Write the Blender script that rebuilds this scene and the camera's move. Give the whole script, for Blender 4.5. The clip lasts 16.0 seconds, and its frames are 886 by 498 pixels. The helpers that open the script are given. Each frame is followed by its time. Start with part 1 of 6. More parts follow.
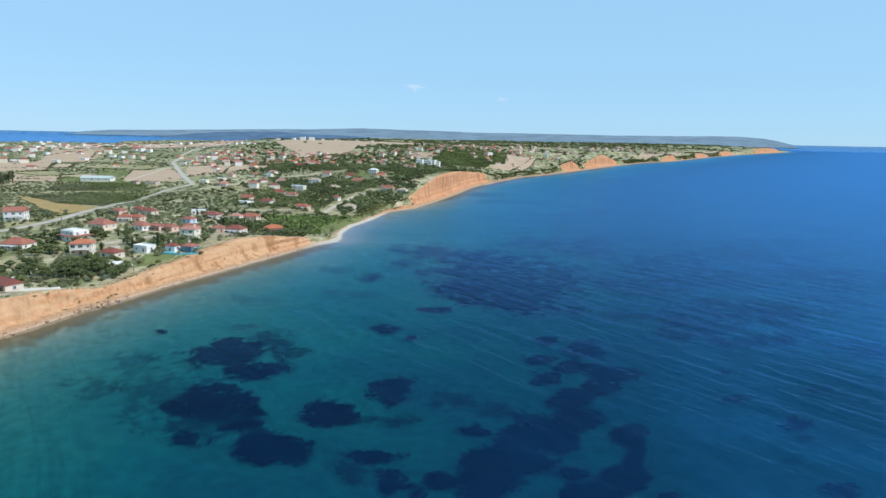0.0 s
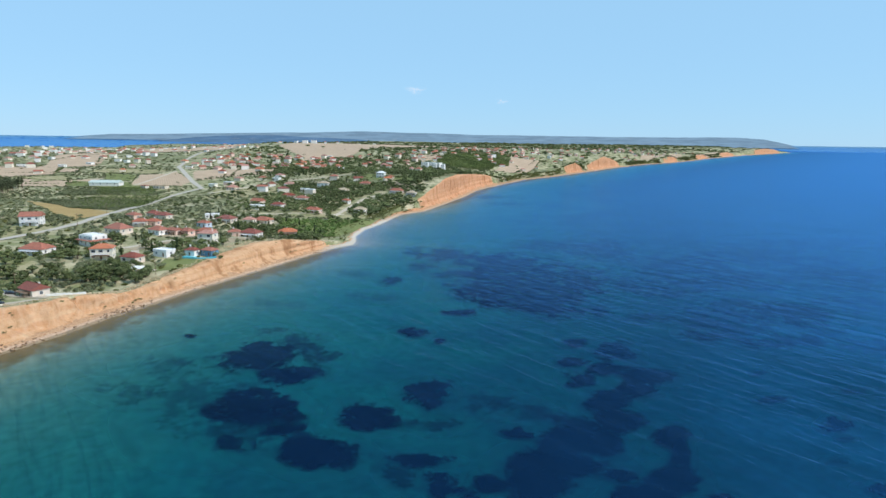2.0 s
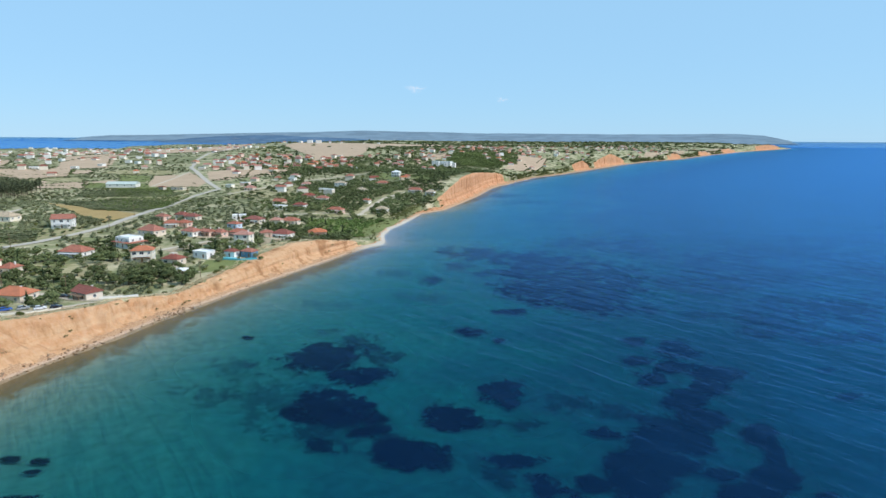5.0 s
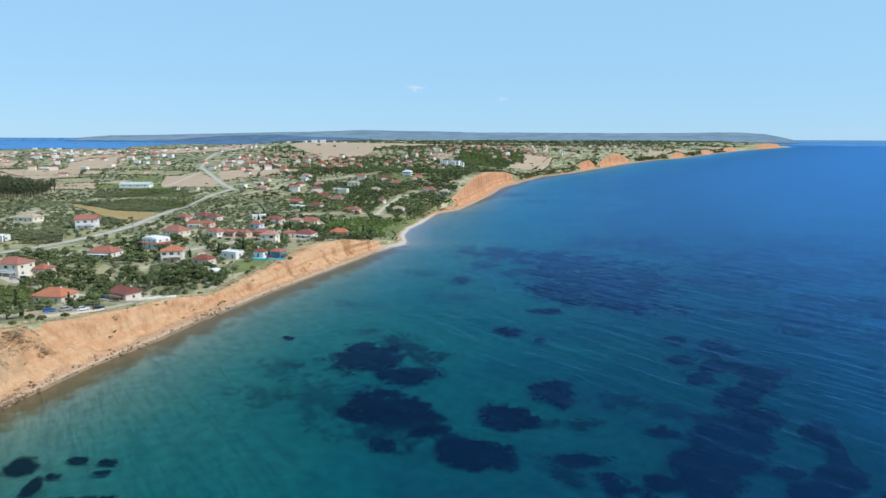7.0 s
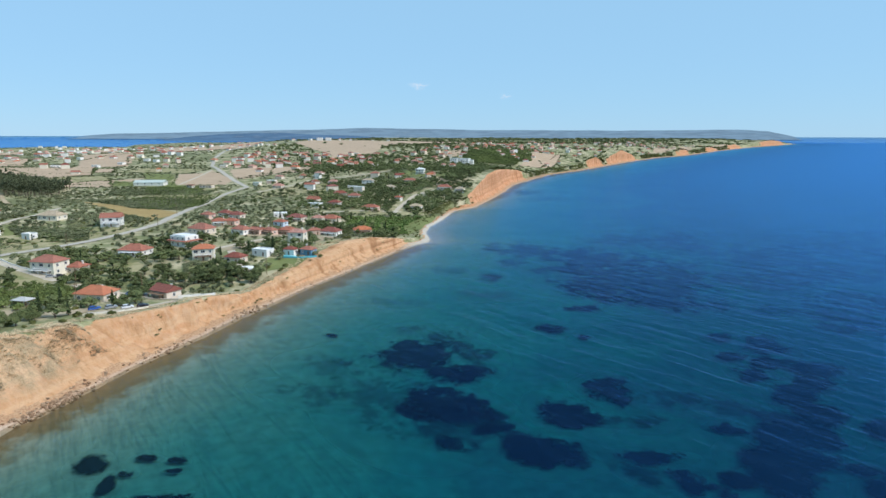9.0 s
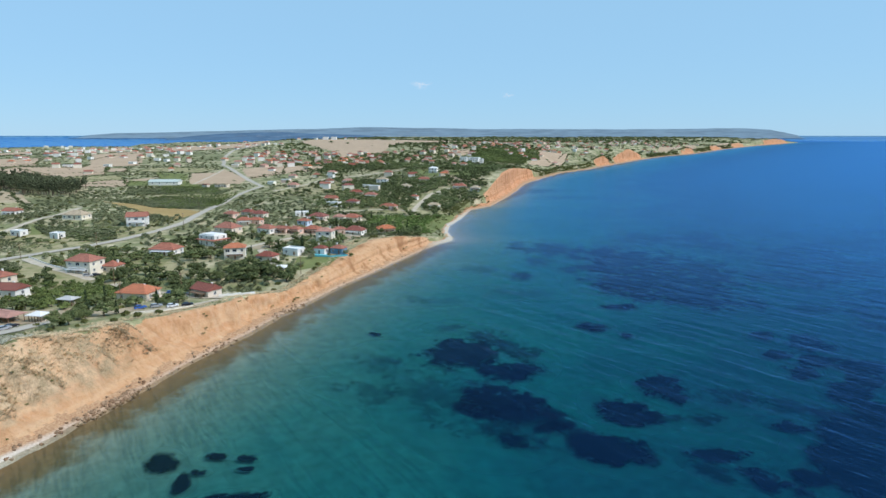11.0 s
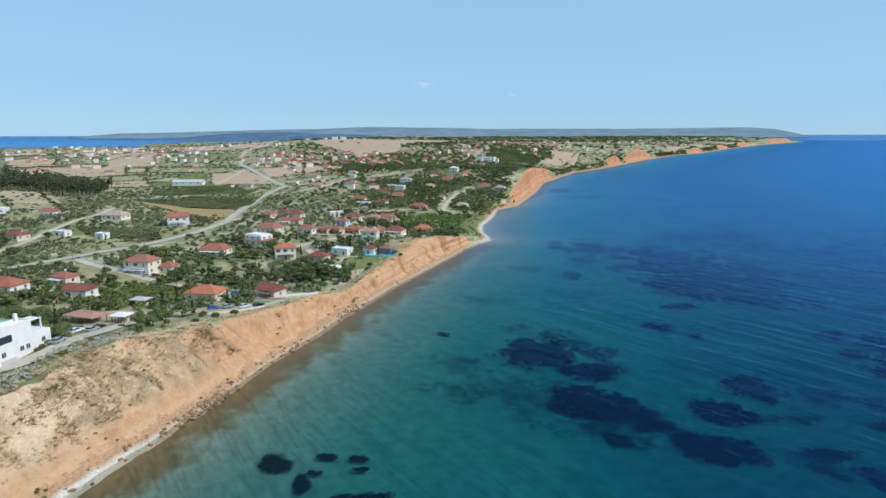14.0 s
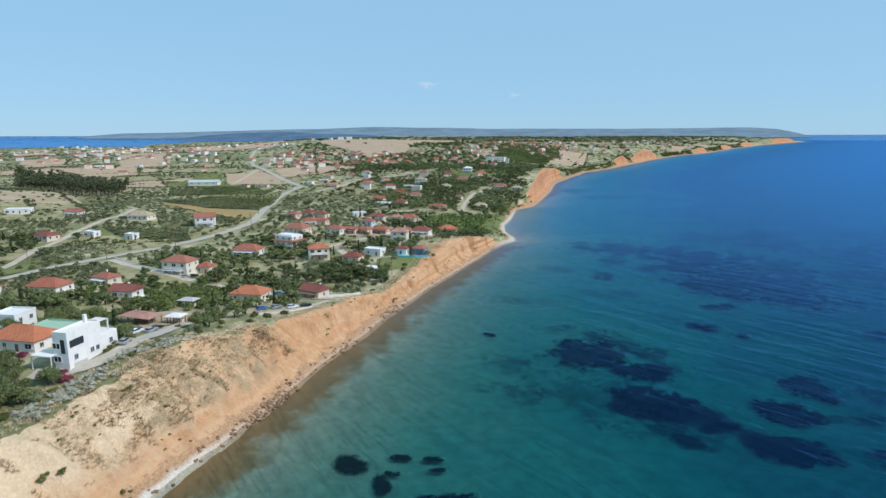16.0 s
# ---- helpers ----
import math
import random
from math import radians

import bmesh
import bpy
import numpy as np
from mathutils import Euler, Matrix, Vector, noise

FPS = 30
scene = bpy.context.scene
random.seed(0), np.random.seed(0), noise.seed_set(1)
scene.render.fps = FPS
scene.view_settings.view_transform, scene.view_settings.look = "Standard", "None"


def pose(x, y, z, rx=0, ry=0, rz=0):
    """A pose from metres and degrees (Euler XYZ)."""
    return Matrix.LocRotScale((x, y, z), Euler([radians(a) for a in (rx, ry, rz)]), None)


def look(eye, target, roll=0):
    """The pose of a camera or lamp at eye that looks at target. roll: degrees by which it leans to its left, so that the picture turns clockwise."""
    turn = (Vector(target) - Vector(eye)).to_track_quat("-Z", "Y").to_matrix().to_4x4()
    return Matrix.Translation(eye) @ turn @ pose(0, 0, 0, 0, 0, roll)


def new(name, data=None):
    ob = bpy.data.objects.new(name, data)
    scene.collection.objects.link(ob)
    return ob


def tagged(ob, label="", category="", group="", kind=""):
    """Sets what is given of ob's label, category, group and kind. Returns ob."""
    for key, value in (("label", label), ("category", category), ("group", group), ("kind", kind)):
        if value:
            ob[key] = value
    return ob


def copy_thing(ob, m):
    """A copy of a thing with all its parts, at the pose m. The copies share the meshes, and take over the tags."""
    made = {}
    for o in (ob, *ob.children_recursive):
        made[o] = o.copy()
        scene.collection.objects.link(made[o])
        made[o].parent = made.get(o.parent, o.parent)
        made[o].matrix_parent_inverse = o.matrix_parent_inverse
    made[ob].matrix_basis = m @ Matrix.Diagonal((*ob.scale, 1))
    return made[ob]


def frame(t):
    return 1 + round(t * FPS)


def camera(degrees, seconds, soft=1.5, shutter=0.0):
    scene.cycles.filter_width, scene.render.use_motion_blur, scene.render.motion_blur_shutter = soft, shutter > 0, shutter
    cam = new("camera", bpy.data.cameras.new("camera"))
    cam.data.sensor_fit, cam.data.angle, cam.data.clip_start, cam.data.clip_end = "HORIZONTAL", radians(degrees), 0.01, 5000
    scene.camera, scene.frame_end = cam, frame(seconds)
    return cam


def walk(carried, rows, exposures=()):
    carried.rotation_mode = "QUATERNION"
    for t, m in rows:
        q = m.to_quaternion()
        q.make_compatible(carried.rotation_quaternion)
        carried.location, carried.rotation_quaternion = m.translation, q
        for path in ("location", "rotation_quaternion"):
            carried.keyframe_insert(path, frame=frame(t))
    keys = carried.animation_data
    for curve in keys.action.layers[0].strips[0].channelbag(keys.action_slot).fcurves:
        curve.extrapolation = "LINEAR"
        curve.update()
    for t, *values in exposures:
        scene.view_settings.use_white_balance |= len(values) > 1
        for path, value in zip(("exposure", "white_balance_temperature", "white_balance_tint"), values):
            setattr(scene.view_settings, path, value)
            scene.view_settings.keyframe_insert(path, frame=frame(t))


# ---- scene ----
cam = camera(73.0, 16.0)
PATH = [
    (0, (-8.964, 2.756, 77.517), (-8.931, 4.721, 77.145), 1.1),
    (0.5, (-11.291, 2.5, 77.589), (-11.259, 4.465, 77.221), 1.0),
    (1, (-14.021, 2.499, 77.644), (-13.988, 4.465, 77.278), 1.0),
    (1.5, (-17.267, 2.481, 77.549), (-17.231, 4.447, 77.184), 0.9),
    (2, (-20.559, 2.709, 77.581), (-20.523, 4.675, 77.217), 0.8),
    (2.5, (-24.15, 2.845, 77.612), (-24.113, 4.811, 77.248), 0.7),
    (3, (-27.724, 2.654, 77.661), (-27.686, 4.62, 77.299), 0.6),
    (3.5, (-31.079, 2.68, 77.577), (-31.039, 4.646, 77.214), 0.6),
    (4, (-35.527, 3.248, 77.469), (-35.486, 5.213, 77.101), 0.4),
    (6.5, (-56.675, 4.126, 77.829), (-56.632, 6.092, 77.46), 0.3),
    (7, (-60.77, 3.819, 77.882), (-60.726, 5.784, 77.511), 0.2),
    (7.5, (-64.856, 3.796, 78.022), (-64.813, 5.76, 77.65), 0.2),
    (8, (-69.244, 4.074, 77.922), (-69.2, 6.038, 77.547), 0.2),
    (8.5, (-73.75, 4.903, 77.492), (-73.707, 6.866, 77.115), 0.1),
    (9, (-77.876, 4.91, 77.426), (-77.833, 6.874, 77.048), 0.1),
    (11.5, (-99.164, 5.321, 77.133), (-99.123, 7.283, 76.752), -0.0),
    (12, (-103.796, 5.459, 77.101), (-103.755, 7.422, 76.72), -0.0),
    (12.5, (-108.629, 5.327, 77.203), (-108.589, 7.29, 76.822), -0.0),
    (13, (-113.026, 5.426, 77.249), (-112.986, 7.389, 76.867), -0.1),
    (13.5, (-117.588, 5.856, 77.215), (-117.548, 7.819, 76.833), -0.1),
    (14, (-121.832, 5.775, 77.316), (-121.793, 7.738, 76.934), -0.1),
    (14.5, (-126.391, 6.169, 77.317), (-126.352, 8.132, 76.935), -0.1),
    (15, (-131.019, 6.238, 77.371), (-130.98, 8.201, 76.989), -0.1),
    (15.5, (-135.769, 6.236, 77.532), (-135.73, 8.198, 77.149), -0.1),
    (16, (-140.099, 6.258, 77.555), (-140.06, 8.221, 77.173), -0.1),
]
walk(cam, [(t, look(eye, target, roll)) for t, eye, target, roll in PATH], [(0, 0.1, 6420, 15), (4.5, 0.1, 6420, 15), (9, 0.03, 6420, 15), (13, -0.04, 6420, 15), (16, -0.1, 6420, 15)])
# ---- lie of the land: shoreline, cliff and plateau as functions of the plan ----
SHORE_Y = [-400, 90, 124, 150, 170, 197, 232, 254, 276, 301, 328, 366, 402, 424, 434, 446, 475, 508, 546, 612, 643,
           715, 812, 930, 1059, 1193, 1283, 1435, 1692, 2012, 2250, 2899, 3639, 4872, 5200]
SHORE_X = [-240, -211, -202, -193, -186, -179, -166, -160, -151, -142, -130, -114, -99, -88, -79, -78, -81, -78, -67, -53, -30,
           -7, 22, 51, 106, 170, 236, 327, 475, 685, 890, 1322, 1867, 2893, 2700]
TOP_Y = [-400, 100, 127, 138, 150, 166, 185, 215, 235, 255, 275, 300, 320, 348, 371, 390, 402, 416, 432, 480, 560, 600, 640, 690, 760, 830,
         880, 920, 960, 1000, 1040, 1070, 1150, 1230, 1350, 1380, 1420, 1455, 1490, 1515, 1560, 1600, 1640, 1700, 1750, 1800, 1860, 1900,
         2150, 2180, 2230, 2300, 2340, 2620, 2660, 2800, 2900, 3080, 3150, 3300, 3430, 3780, 3900, 4200, 4450, 4600, 4870, 5200]
TOP_Z = [17, 17, 17.4, 18, 19.5, 21, 17, 13, 11, 9, 5.5, 7.5, 9.2, 11, 12, 11.2, 8.5, 6, 3, 2.5, 3.5, 5, 8, 17, 28, 29,
         26.5, 24.5, 22, 19, 14, 9, 6, 8, 8, 14, 20, 23, 16, 11, 16, 22, 28, 33, 25, 16, 10, 7,
         9, 16, 22, 20, 10, 10, 19, 20, 12, 12, 20, 24, 14, 16, 28, 36, 30, 12, 6, 1]
WIDE_Y = [-400, 160, 205, 235, 275, 300, 320, 348, 371, 381, 390, 402, 430, 470, 600, 660, 820, 950, 1500, 1700, 3000, 5200]
WIDE_W = [18, 20, 15, 11, 7, 8.5, 11, 16, 18, 14.5, 9, 6, 6.5, 12, 9, 8, 9, 10, 11, 13, 22, 34]
BEACH_Y = [-400, 130, 200, 260, 290, 400, 425, 436, 470, 560, 640, 700, 1000, 5200]
BEACH_W = [3.0, 3.5, 2.2, 3.5, 2.5, 2.5, 3.5, 4, 2.6, 2.2, 2, 2.5, 6, 8]
LAND_Y = [-400, 60, 150, 230, 310, 370, 430, 560, 720, 890, 980, 1100, 1300, 1600, 1950, 2400, 3000, 5200]
LAND_Z = [20, 20, 20, 13.5, 9.5, 11, 15, 11, 14, 25, 27, 33, 38, 42, 44, 40, 40, 40]
WEST_Y = [-400, 1500, 1950, 2150, 2700, 3300, 3700, 5200]
WEST_X = [-2600, -2600, -2300, -1260, -1480, -1500, -1000, -900]


def vnoise(x, y, seed=0):
    """Smooth value noise in [-1, 1] over the plan."""
    x, y = np.asarray(x, float), np.asarray(y, float)
    i, j = np.floor(x), np.floor(y)
    fx, fy = x - i, y - j
    fx, fy = fx * fx * (3 - 2 * fx), fy * fy * (3 - 2 * fy)

    def h(a, b):
        v = np.sin(a * 127.1 + b * 311.7 + seed * 74.7) * 43758.5453
        return 2 * (v - np.floor(v)) - 1
    low = h(i, j) * (1 - fx) + h(i + 1, j) * fx
    high = h(i, j + 1) * (1 - fx) + h(i + 1, j + 1) * fx
    return low * (1 - fy) + high * fy


def fbm(x, y, octaves=4, seed=0):
    total, size = 0.0, 1.0
    for n in range(octaves):
        total = total + size * vnoise(np.asarray(x) * 2 ** n + 17.3 * n, np.asarray(y) * 2 ** n - 9.1 * n, seed + n)
        size *= 0.5
    return total


def smooth(t):
    t = np.clip(t, 0, 1)
    return t * t * (3 - 2 * t)


def shore_x(y):
    y = np.asarray(y, float)
    wiggle = np.clip(y / 300, 0.6, 3)
    return np.interp(y, SHORE_Y, SHORE_X) + wiggle * 0.9 * vnoise(y / (9 * wiggle), 0.5, 3) + 0.4 * vnoise(y / 3.1, 4.5, 5)


def bump(x, y, cx, cy, rx, ry, h):
    return h * np.exp(-((np.asarray(x) - cx) / rx) ** 2 - ((np.asarray(y) - cy) / ry) ** 2)


def ground_z(x, y):
    """Height of the ground at a place of the plan, from the waterline inland."""
    x, y = np.asarray(x, float), np.asarray(y, float)
    u = shore_x(y) - x
    beach, wide = np.interp(y, BEACH_Y, BEACH_W), np.interp(y, WIDE_Y, WIDE_W)
    top = np.interp(y, TOP_Y, TOP_Z)
    near = np.exp(-np.maximum(y, 0) / 900)
    c = (u - beach) / wide
    rough = np.interp(y, [0, 195, 250, 330, 450, 1200, 2500], [0.06, 0.08, 0.4, 0.65, 0.65, 0.5, 0.3]) * np.clip(12 / np.maximum(top, 6), 0.7, 1.3)
    wave = np.clip(y / 300, 1, 5)
    gully = rough * (0.55 - 1.3 * np.abs(fbm(y / (7.0 * wave), c * 0.7, 2, 11))) + 0.12 * fbm(y / (4.0 * wave), c * 1.6, 2, 21)
    cc = np.clip(c + gully * smooth(c * 4) * smooth((1.25 - c) * 3), 0, 1)
    face = 0.55 * smooth(cc) + 0.45 * cc ** 0.8
    steep = 0.3 * np.clip(cc / 0.6, 0, 1) + 0.7 * smooth((cc - 0.38) / 0.55)
    face = face + (steep - face) * np.interp(y, [195, 225], [0, 1])
    foot = 1.2 * np.clip(u / np.maximum(beach, 0.1), -4, 1)
    low = np.where(c < 0, foot, 1.2 + (top - 1.2) * face)
    inland = np.interp(y, LAND_Y, LAND_Z)
    t = smooth((u - beach - wide) / (90 + 0.12 * np.maximum(y, 0)))
    rolling = (1.4 * fbm(x / 170, y / 170, 2, 31) + np.clip(y / 420, 0, 5) * vnoise(x / 420, y / 520, 41)) * t
    hills = bump(x, y, -545, 530, 100, 110, 16) + bump(x, y, -404, 1950, 330, 260, 9) + bump(x, y, -120, 1500, 300, 300, 9)
    hills = hills + bump(x, y, -231, 157, 12, 15, 6.0) + bump(x, y, -240, 143, 12, 14, 2.0)
    hills = hills - 13 * smooth((-520 - x) / 500) * smooth((y - 950) / 700)
    west = smooth((x - np.interp(y, WEST_Y, WEST_X)) / 120)
    return ((low * (1 - t) + inland * t + rolling + hills * t + 0.25 * fbm(x / 9, y / 9, 2, 51) * smooth(c * 2) * smooth(1.6 - c)) * west
            - 3 * (1 - west))


BLUFFS = [(650, 1065), (1362, 1508), (1535, 1880), (2155, 2335), (2640, 2905), (3115, 3435), (3850, 4500)]      # bare stretches of the far coast


def bare(y):
    """How bare the cliff stands at a place along the coast: 1 earth, 0 green slope."""
    y = np.asarray(y, float)
    wob = y + 0.02 * y * vnoise(y / 90, 2.5, 131)
    lies = wob < 560
    for a, b in BLUFFS:
        lies = lies | ((wob > a) & (wob < b))
    return lies


def far(p):
    """Beyond 3.3 km the land is drawn in towards the eye along its own line of sight."""
    x, y, z = p
    if y <= 3300:
        return p
    k = (3300 + 1600 * (1 - math.exp(-(y - 3300) / 1600)) - 5) / (y - 5)
    return (-75 + (x + 75) * k, 5 + (y - 5) * k, 77.4 + (z - 77.4) * k)

# ---- world, sun and exposure ----
SUN_AZIMUTH, SUN_HEIGHT = radians(-20), radians(44)      # from +x towards +y; height over the horizon
world = bpy.data.worlds.new("world")
scene.world = world
world.use_nodes = True
sky = world.node_tree.nodes.new("ShaderNodeTexSky")
sky.sky_type, sky.sun_disc = "NISHITA", False
sky.sun_elevation, sky.sun_rotation = SUN_HEIGHT, math.pi / 2 - SUN_AZIMUTH
sky.altitude, sky.air_density, sky.dust_density, sky.ozone_density = 80, 1.0, 0.0, 3.0
backing = world.node_tree.nodes["Background"]
backing.inputs["Strength"].default_value = 1.0
tint = world.node_tree.nodes.new("ShaderNodeMix")
tint.data_type, tint.blend_type = "RGBA", "MULTIPLY"
tint.inputs[0].default_value, tint.inputs[7].default_value = 1.0, (0.080, 0.094, 0.119, 1)
world.node_tree.links.new(sky.outputs["Color"], tint.inputs[6])
veil = world.node_tree.nodes.new("ShaderNodeMix")          # thin summer haze over the whole sky
veil.data_type = "RGBA"
veil.inputs[0].default_value, veil.inputs[7].default_value = 0.8, (0.35, 0.66, 0.89, 1)
world.node_tree.links.new(tint.outputs[2], veil.inputs[6])
world.node_tree.links.new(veil.outputs[2], backing.inputs["Color"])
sun_lamp = bpy.data.lights.new("sun", "SUN")
sun_lamp.energy, sun_lamp.angle, sun_lamp.color = 3.4, radians(0.6), (1.0, 0.97, 0.93)
sun_way = Vector((math.cos(SUN_AZIMUTH) * math.cos(SUN_HEIGHT), math.sin(SUN_AZIMUTH) * math.cos(SUN_HEIGHT), math.sin(SUN_HEIGHT)))
new("sun", sun_lamp).matrix_world = look(sun_way * 300, (0, 0, 0))
scene.view_settings.exposure = 0.0


# ---- materials ----
class Nodes:
    """A short way to write a node material."""

    def __init__(self, name, rough=0.9, spec=0.2):
        self.mat = bpy.data.materials.new(name)
        self.mat.use_nodes = True
        self.tree = self.mat.node_tree
        self.bsdf = self.tree.nodes["Principled BSDF"]
        self.bsdf.inputs["Roughness"].default_value = rough
        self.bsdf.inputs["Specular IOR Level"].default_value = spec
        self.place = self.tree.nodes.new("ShaderNodeNewGeometry").outputs["Position"]

    def node(self, kind, **inputs):
        n = self.tree.nodes.new(kind)
        for key, value in inputs.items():
            key = int(key[1:]) if key[0] == "i" and key[1:].isdigit() else key.replace("_", " ")
            self.put(n.inputs[key], value)
        return n

    def put(self, socket, value):
        if isinstance(value, bpy.types.NodeSocket):
            self.tree.links.new(value, socket)
        else:
            socket.default_value = value

    def noise(self, scale, detail=4, where=None, rough=0.6):
        n = self.node("ShaderNodeTexNoise", Scale=scale, Detail=detail, Roughness=rough)
        self.tree.links.new(where or self.place, n.inputs["Vector"])
        return n.outputs["Fac"]

    def ramp(self, fac, stops):
        n = self.node("ShaderNodeValToRGB", Fac=fac)
        e = n.color_ramp.elements
        while len(e) < len(stops):
            e.new(0.5)
        for k, (at, c) in zip(e, stops):
            k.position, k.color = at, (*c, 1)
        return n.outputs["Color"]

    def grey(self, fac, a, b, lo=0.0, hi=1.0):
        n = self.node("ShaderNodeMapRange", i0=fac, i1=a, i2=b, i3=lo, i4=hi)
        return n.outputs[0]

    def mix(self, fac, a, b, how="MIX"):
        n = self.tree.nodes.new("ShaderNodeMix")
        n.data_type, n.blend_type = "RGBA", how
        self.put(n.inputs[0], fac)
        for s, v in ((n.inputs[6], a), (n.inputs[7], b)):
            self.put(s, (*v, 1) if isinstance(v, tuple) else v)
        return n.outputs[2]

    def math(self, how, a, b=0.0):
        n = self.tree.nodes.new("ShaderNodeMath")
        n.operation = how
        self.put(n.inputs[0], a)
        self.put(n.inputs[1], b)
        return n.outputs[0]

    def attr(self, name):
        n = self.tree.nodes.new("ShaderNodeAttribute")
        n.attribute_name = name
        return n.outputs["Fac"]

    def random(self):
        return self.tree.nodes.new("ShaderNodeObjectInfo").outputs["Random"]

    def island(self):
        return self.tree.nodes.new("ShaderNodeNewGeometry").outputs["Random Per Island"]

    def stretch(self, sx, sy, sz, turn=0.0):
        n = self.node("ShaderNodeMapping", Vector=self.place)
        n.vector_type = "TEXTURE"
        n.inputs["Scale"].default_value = [1 / max(v, 1e-4) for v in (sx, sy, sz)]
        n.inputs["Rotation"].default_value = (0, 0, radians(turn))
        return n.outputs[0]

    def colour(self, c):
        self.put(self.bsdf.inputs["Base Color"], (*c, 1) if isinstance(c, tuple) else c)
        return self

    def bump(self, height, strength=0.4, distance=0.3):
        n = self.node("ShaderNodeBump", Strength=strength, Distance=distance, Height=height)
        self.tree.links.new(n.outputs[0], self.bsdf.inputs["Normal"])
        return n.outputs[0]


def ground_material():
    m = Nodes("dry_meadow")
    wide, mid, fine = m.noise(0.012, 5), m.noise(0.07, 5), m.noise(1.4, 3)
    dry = m.ramp(fine, [(0.3, (0.39, 0.33, 0.2)), (0.7, (0.6, 0.52, 0.335))])
    green = m.ramp(fine, [(0.3, (0.14, 0.152, 0.066)), (0.7, (0.275, 0.28, 0.125))])
    c = m.mix(m.grey(mid, 0.38, 0.56), dry, green)
    c = m.mix(m.grey(wide, 0.5, 0.62), c, m.mix(0.8, green, (0.15, 0.155, 0.07)))
    m.colour(c)
    m.bump(fine, 0.5, 0.25)
    return m.mat


def cliff_material():
    m = Nodes("eroded_earth")
    beds = m.noise(1.0, 4, m.stretch(0.03, 0.03, 0.55))
    runs = m.noise(1.0, 6, m.stretch(0.6, 0.6, 0.07))
    fine, blot = m.noise(1.3, 6), m.noise(0.12, 5)
    c = m.ramp(beds, [(0.25, (0.48, 0.235, 0.11)), (0.5, (0.55, 0.31, 0.155)), (0.75, (0.6, 0.39, 0.22))])
    c = m.mix(m.grey(runs, 0.45, 0.75, 0, 0.6), c, (0.6, 0.39, 0.245))
    c = m.mix(m.grey(fine, 0.52, 0.8, 0, 0.45), c, (0.38, 0.2, 0.09))
    c = m.mix(m.grey(blot, 0.55, 0.75, 0, 0.5), c, (0.42, 0.22, 0.1))
    # crevice shade painted in: a darker earth tone where the runs dip
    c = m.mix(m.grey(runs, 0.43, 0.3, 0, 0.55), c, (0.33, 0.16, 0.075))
    # cleft shade painted as dark upright streaks, stronger from y 230 on
    painted_clefts = m.noise(1.0, 5, m.stretch(0.17, 0.17, 0.035))
    c = m.mix(m.math("MULTIPLY", m.grey(painted_clefts, 0.53, 0.64, 0, 0.8), m.grey(m.node("ShaderNodeSeparateXYZ", Vector=m.place).outputs[1], 230, 320, 0.5, 1.0)), c, (0.31, 0.145, 0.06))
    c = m.mix(m.grey(painted_clefts, 0.42, 0.3, 0, 0.5), c, (0.64, 0.44, 0.27))
    # bleached loose sand and dry scrub soil along the broad slope
    spot = m.node("ShaderNodeSeparateXYZ", Vector=m.place)
    y, z = spot.outputs[1], spot.outputs[2]
    pale = m.math("MULTIPLY", m.grey(y, 140, 190, 1, 0), m.grey(m.math("ADD", z, m.math("MULTIPLY", blot, 14.0)), 11, 17))
    c = m.mix(pale, c, m.ramp(fine, [(0.3, (0.58, 0.41, 0.25)), (0.7, (0.72, 0.555, 0.365))]))
    thatch = m.noise(1.0, 6, m.stretch(0.2, 0.5, 0.16, 62), 0.7)
    dry = m.math("MULTIPLY", m.math("MULTIPLY", m.grey(y, 182, 196, 1, 0), m.grey(y, 116, 140)), m.math("MULTIPLY", m.grey(thatch, 0.38, 0.56), m.grey(m.noise(0.085, 4), 0.4, 0.54)))
    dry = m.math("MULTIPLY", dry, m.grey(z, 3.0, 7.0))
    c = m.mix(dry, c, m.ramp(m.noise(2.2, 5), [(0.35, (0.25, 0.18, 0.1)), (0.65, (0.42, 0.31, 0.18))]))
    c = m.mix(m.grey(y, 330, 720, 0, 0.85), c, m.mix(1.0, c, (1.0, 0.84, 0.8), "MULTIPLY"))
    m.colour(c)
    m.bump(m.math("ADD", runs, m.math("MULTIPLY", fine, 0.5)), 0.8, 0.8)
    return m.mat


def beach_material():
    m = Nodes("shingle_sand")
    fine = m.noise(1.8, 5)
    wash = m.noise(0.25, 5)
    c = m.ramp(fine, [(0.3, (0.30, 0.15, 0.08)), (0.6, (0.47, 0.29, 0.16)), (0.8, (0.58, 0.42, 0.27))])
    spot = m.node("ShaderNodeSeparateXYZ", Vector=m.place)
    y, z = spot.outputs[1], spot.outputs[2]
    shingle = m.math("MULTIPLY", m.grey(m.math("ADD", z, wash), 1.25, 0.75), m.grey(y, 135, 160, 1.0, 0.25))
    c = m.mix(shingle, c, m.ramp(fine, [(0.3, (0.5, 0.43, 0.35)), (0.7, (0.7, 0.64, 0.55))]))
    white = m.math("MULTIPLY", m.grey(y, 405, 432), m.grey(y, 620, 550))
    c = m.mix(white, c, m.ramp(fine, [(0.3, (0.4, 0.35, 0.28)), (0.7, (0.55, 0.49, 0.4))]))
    m.colour(c)
    m.bump(fine, 0.6, 0.2)
    return m.mat


WAVE_TURN = -48


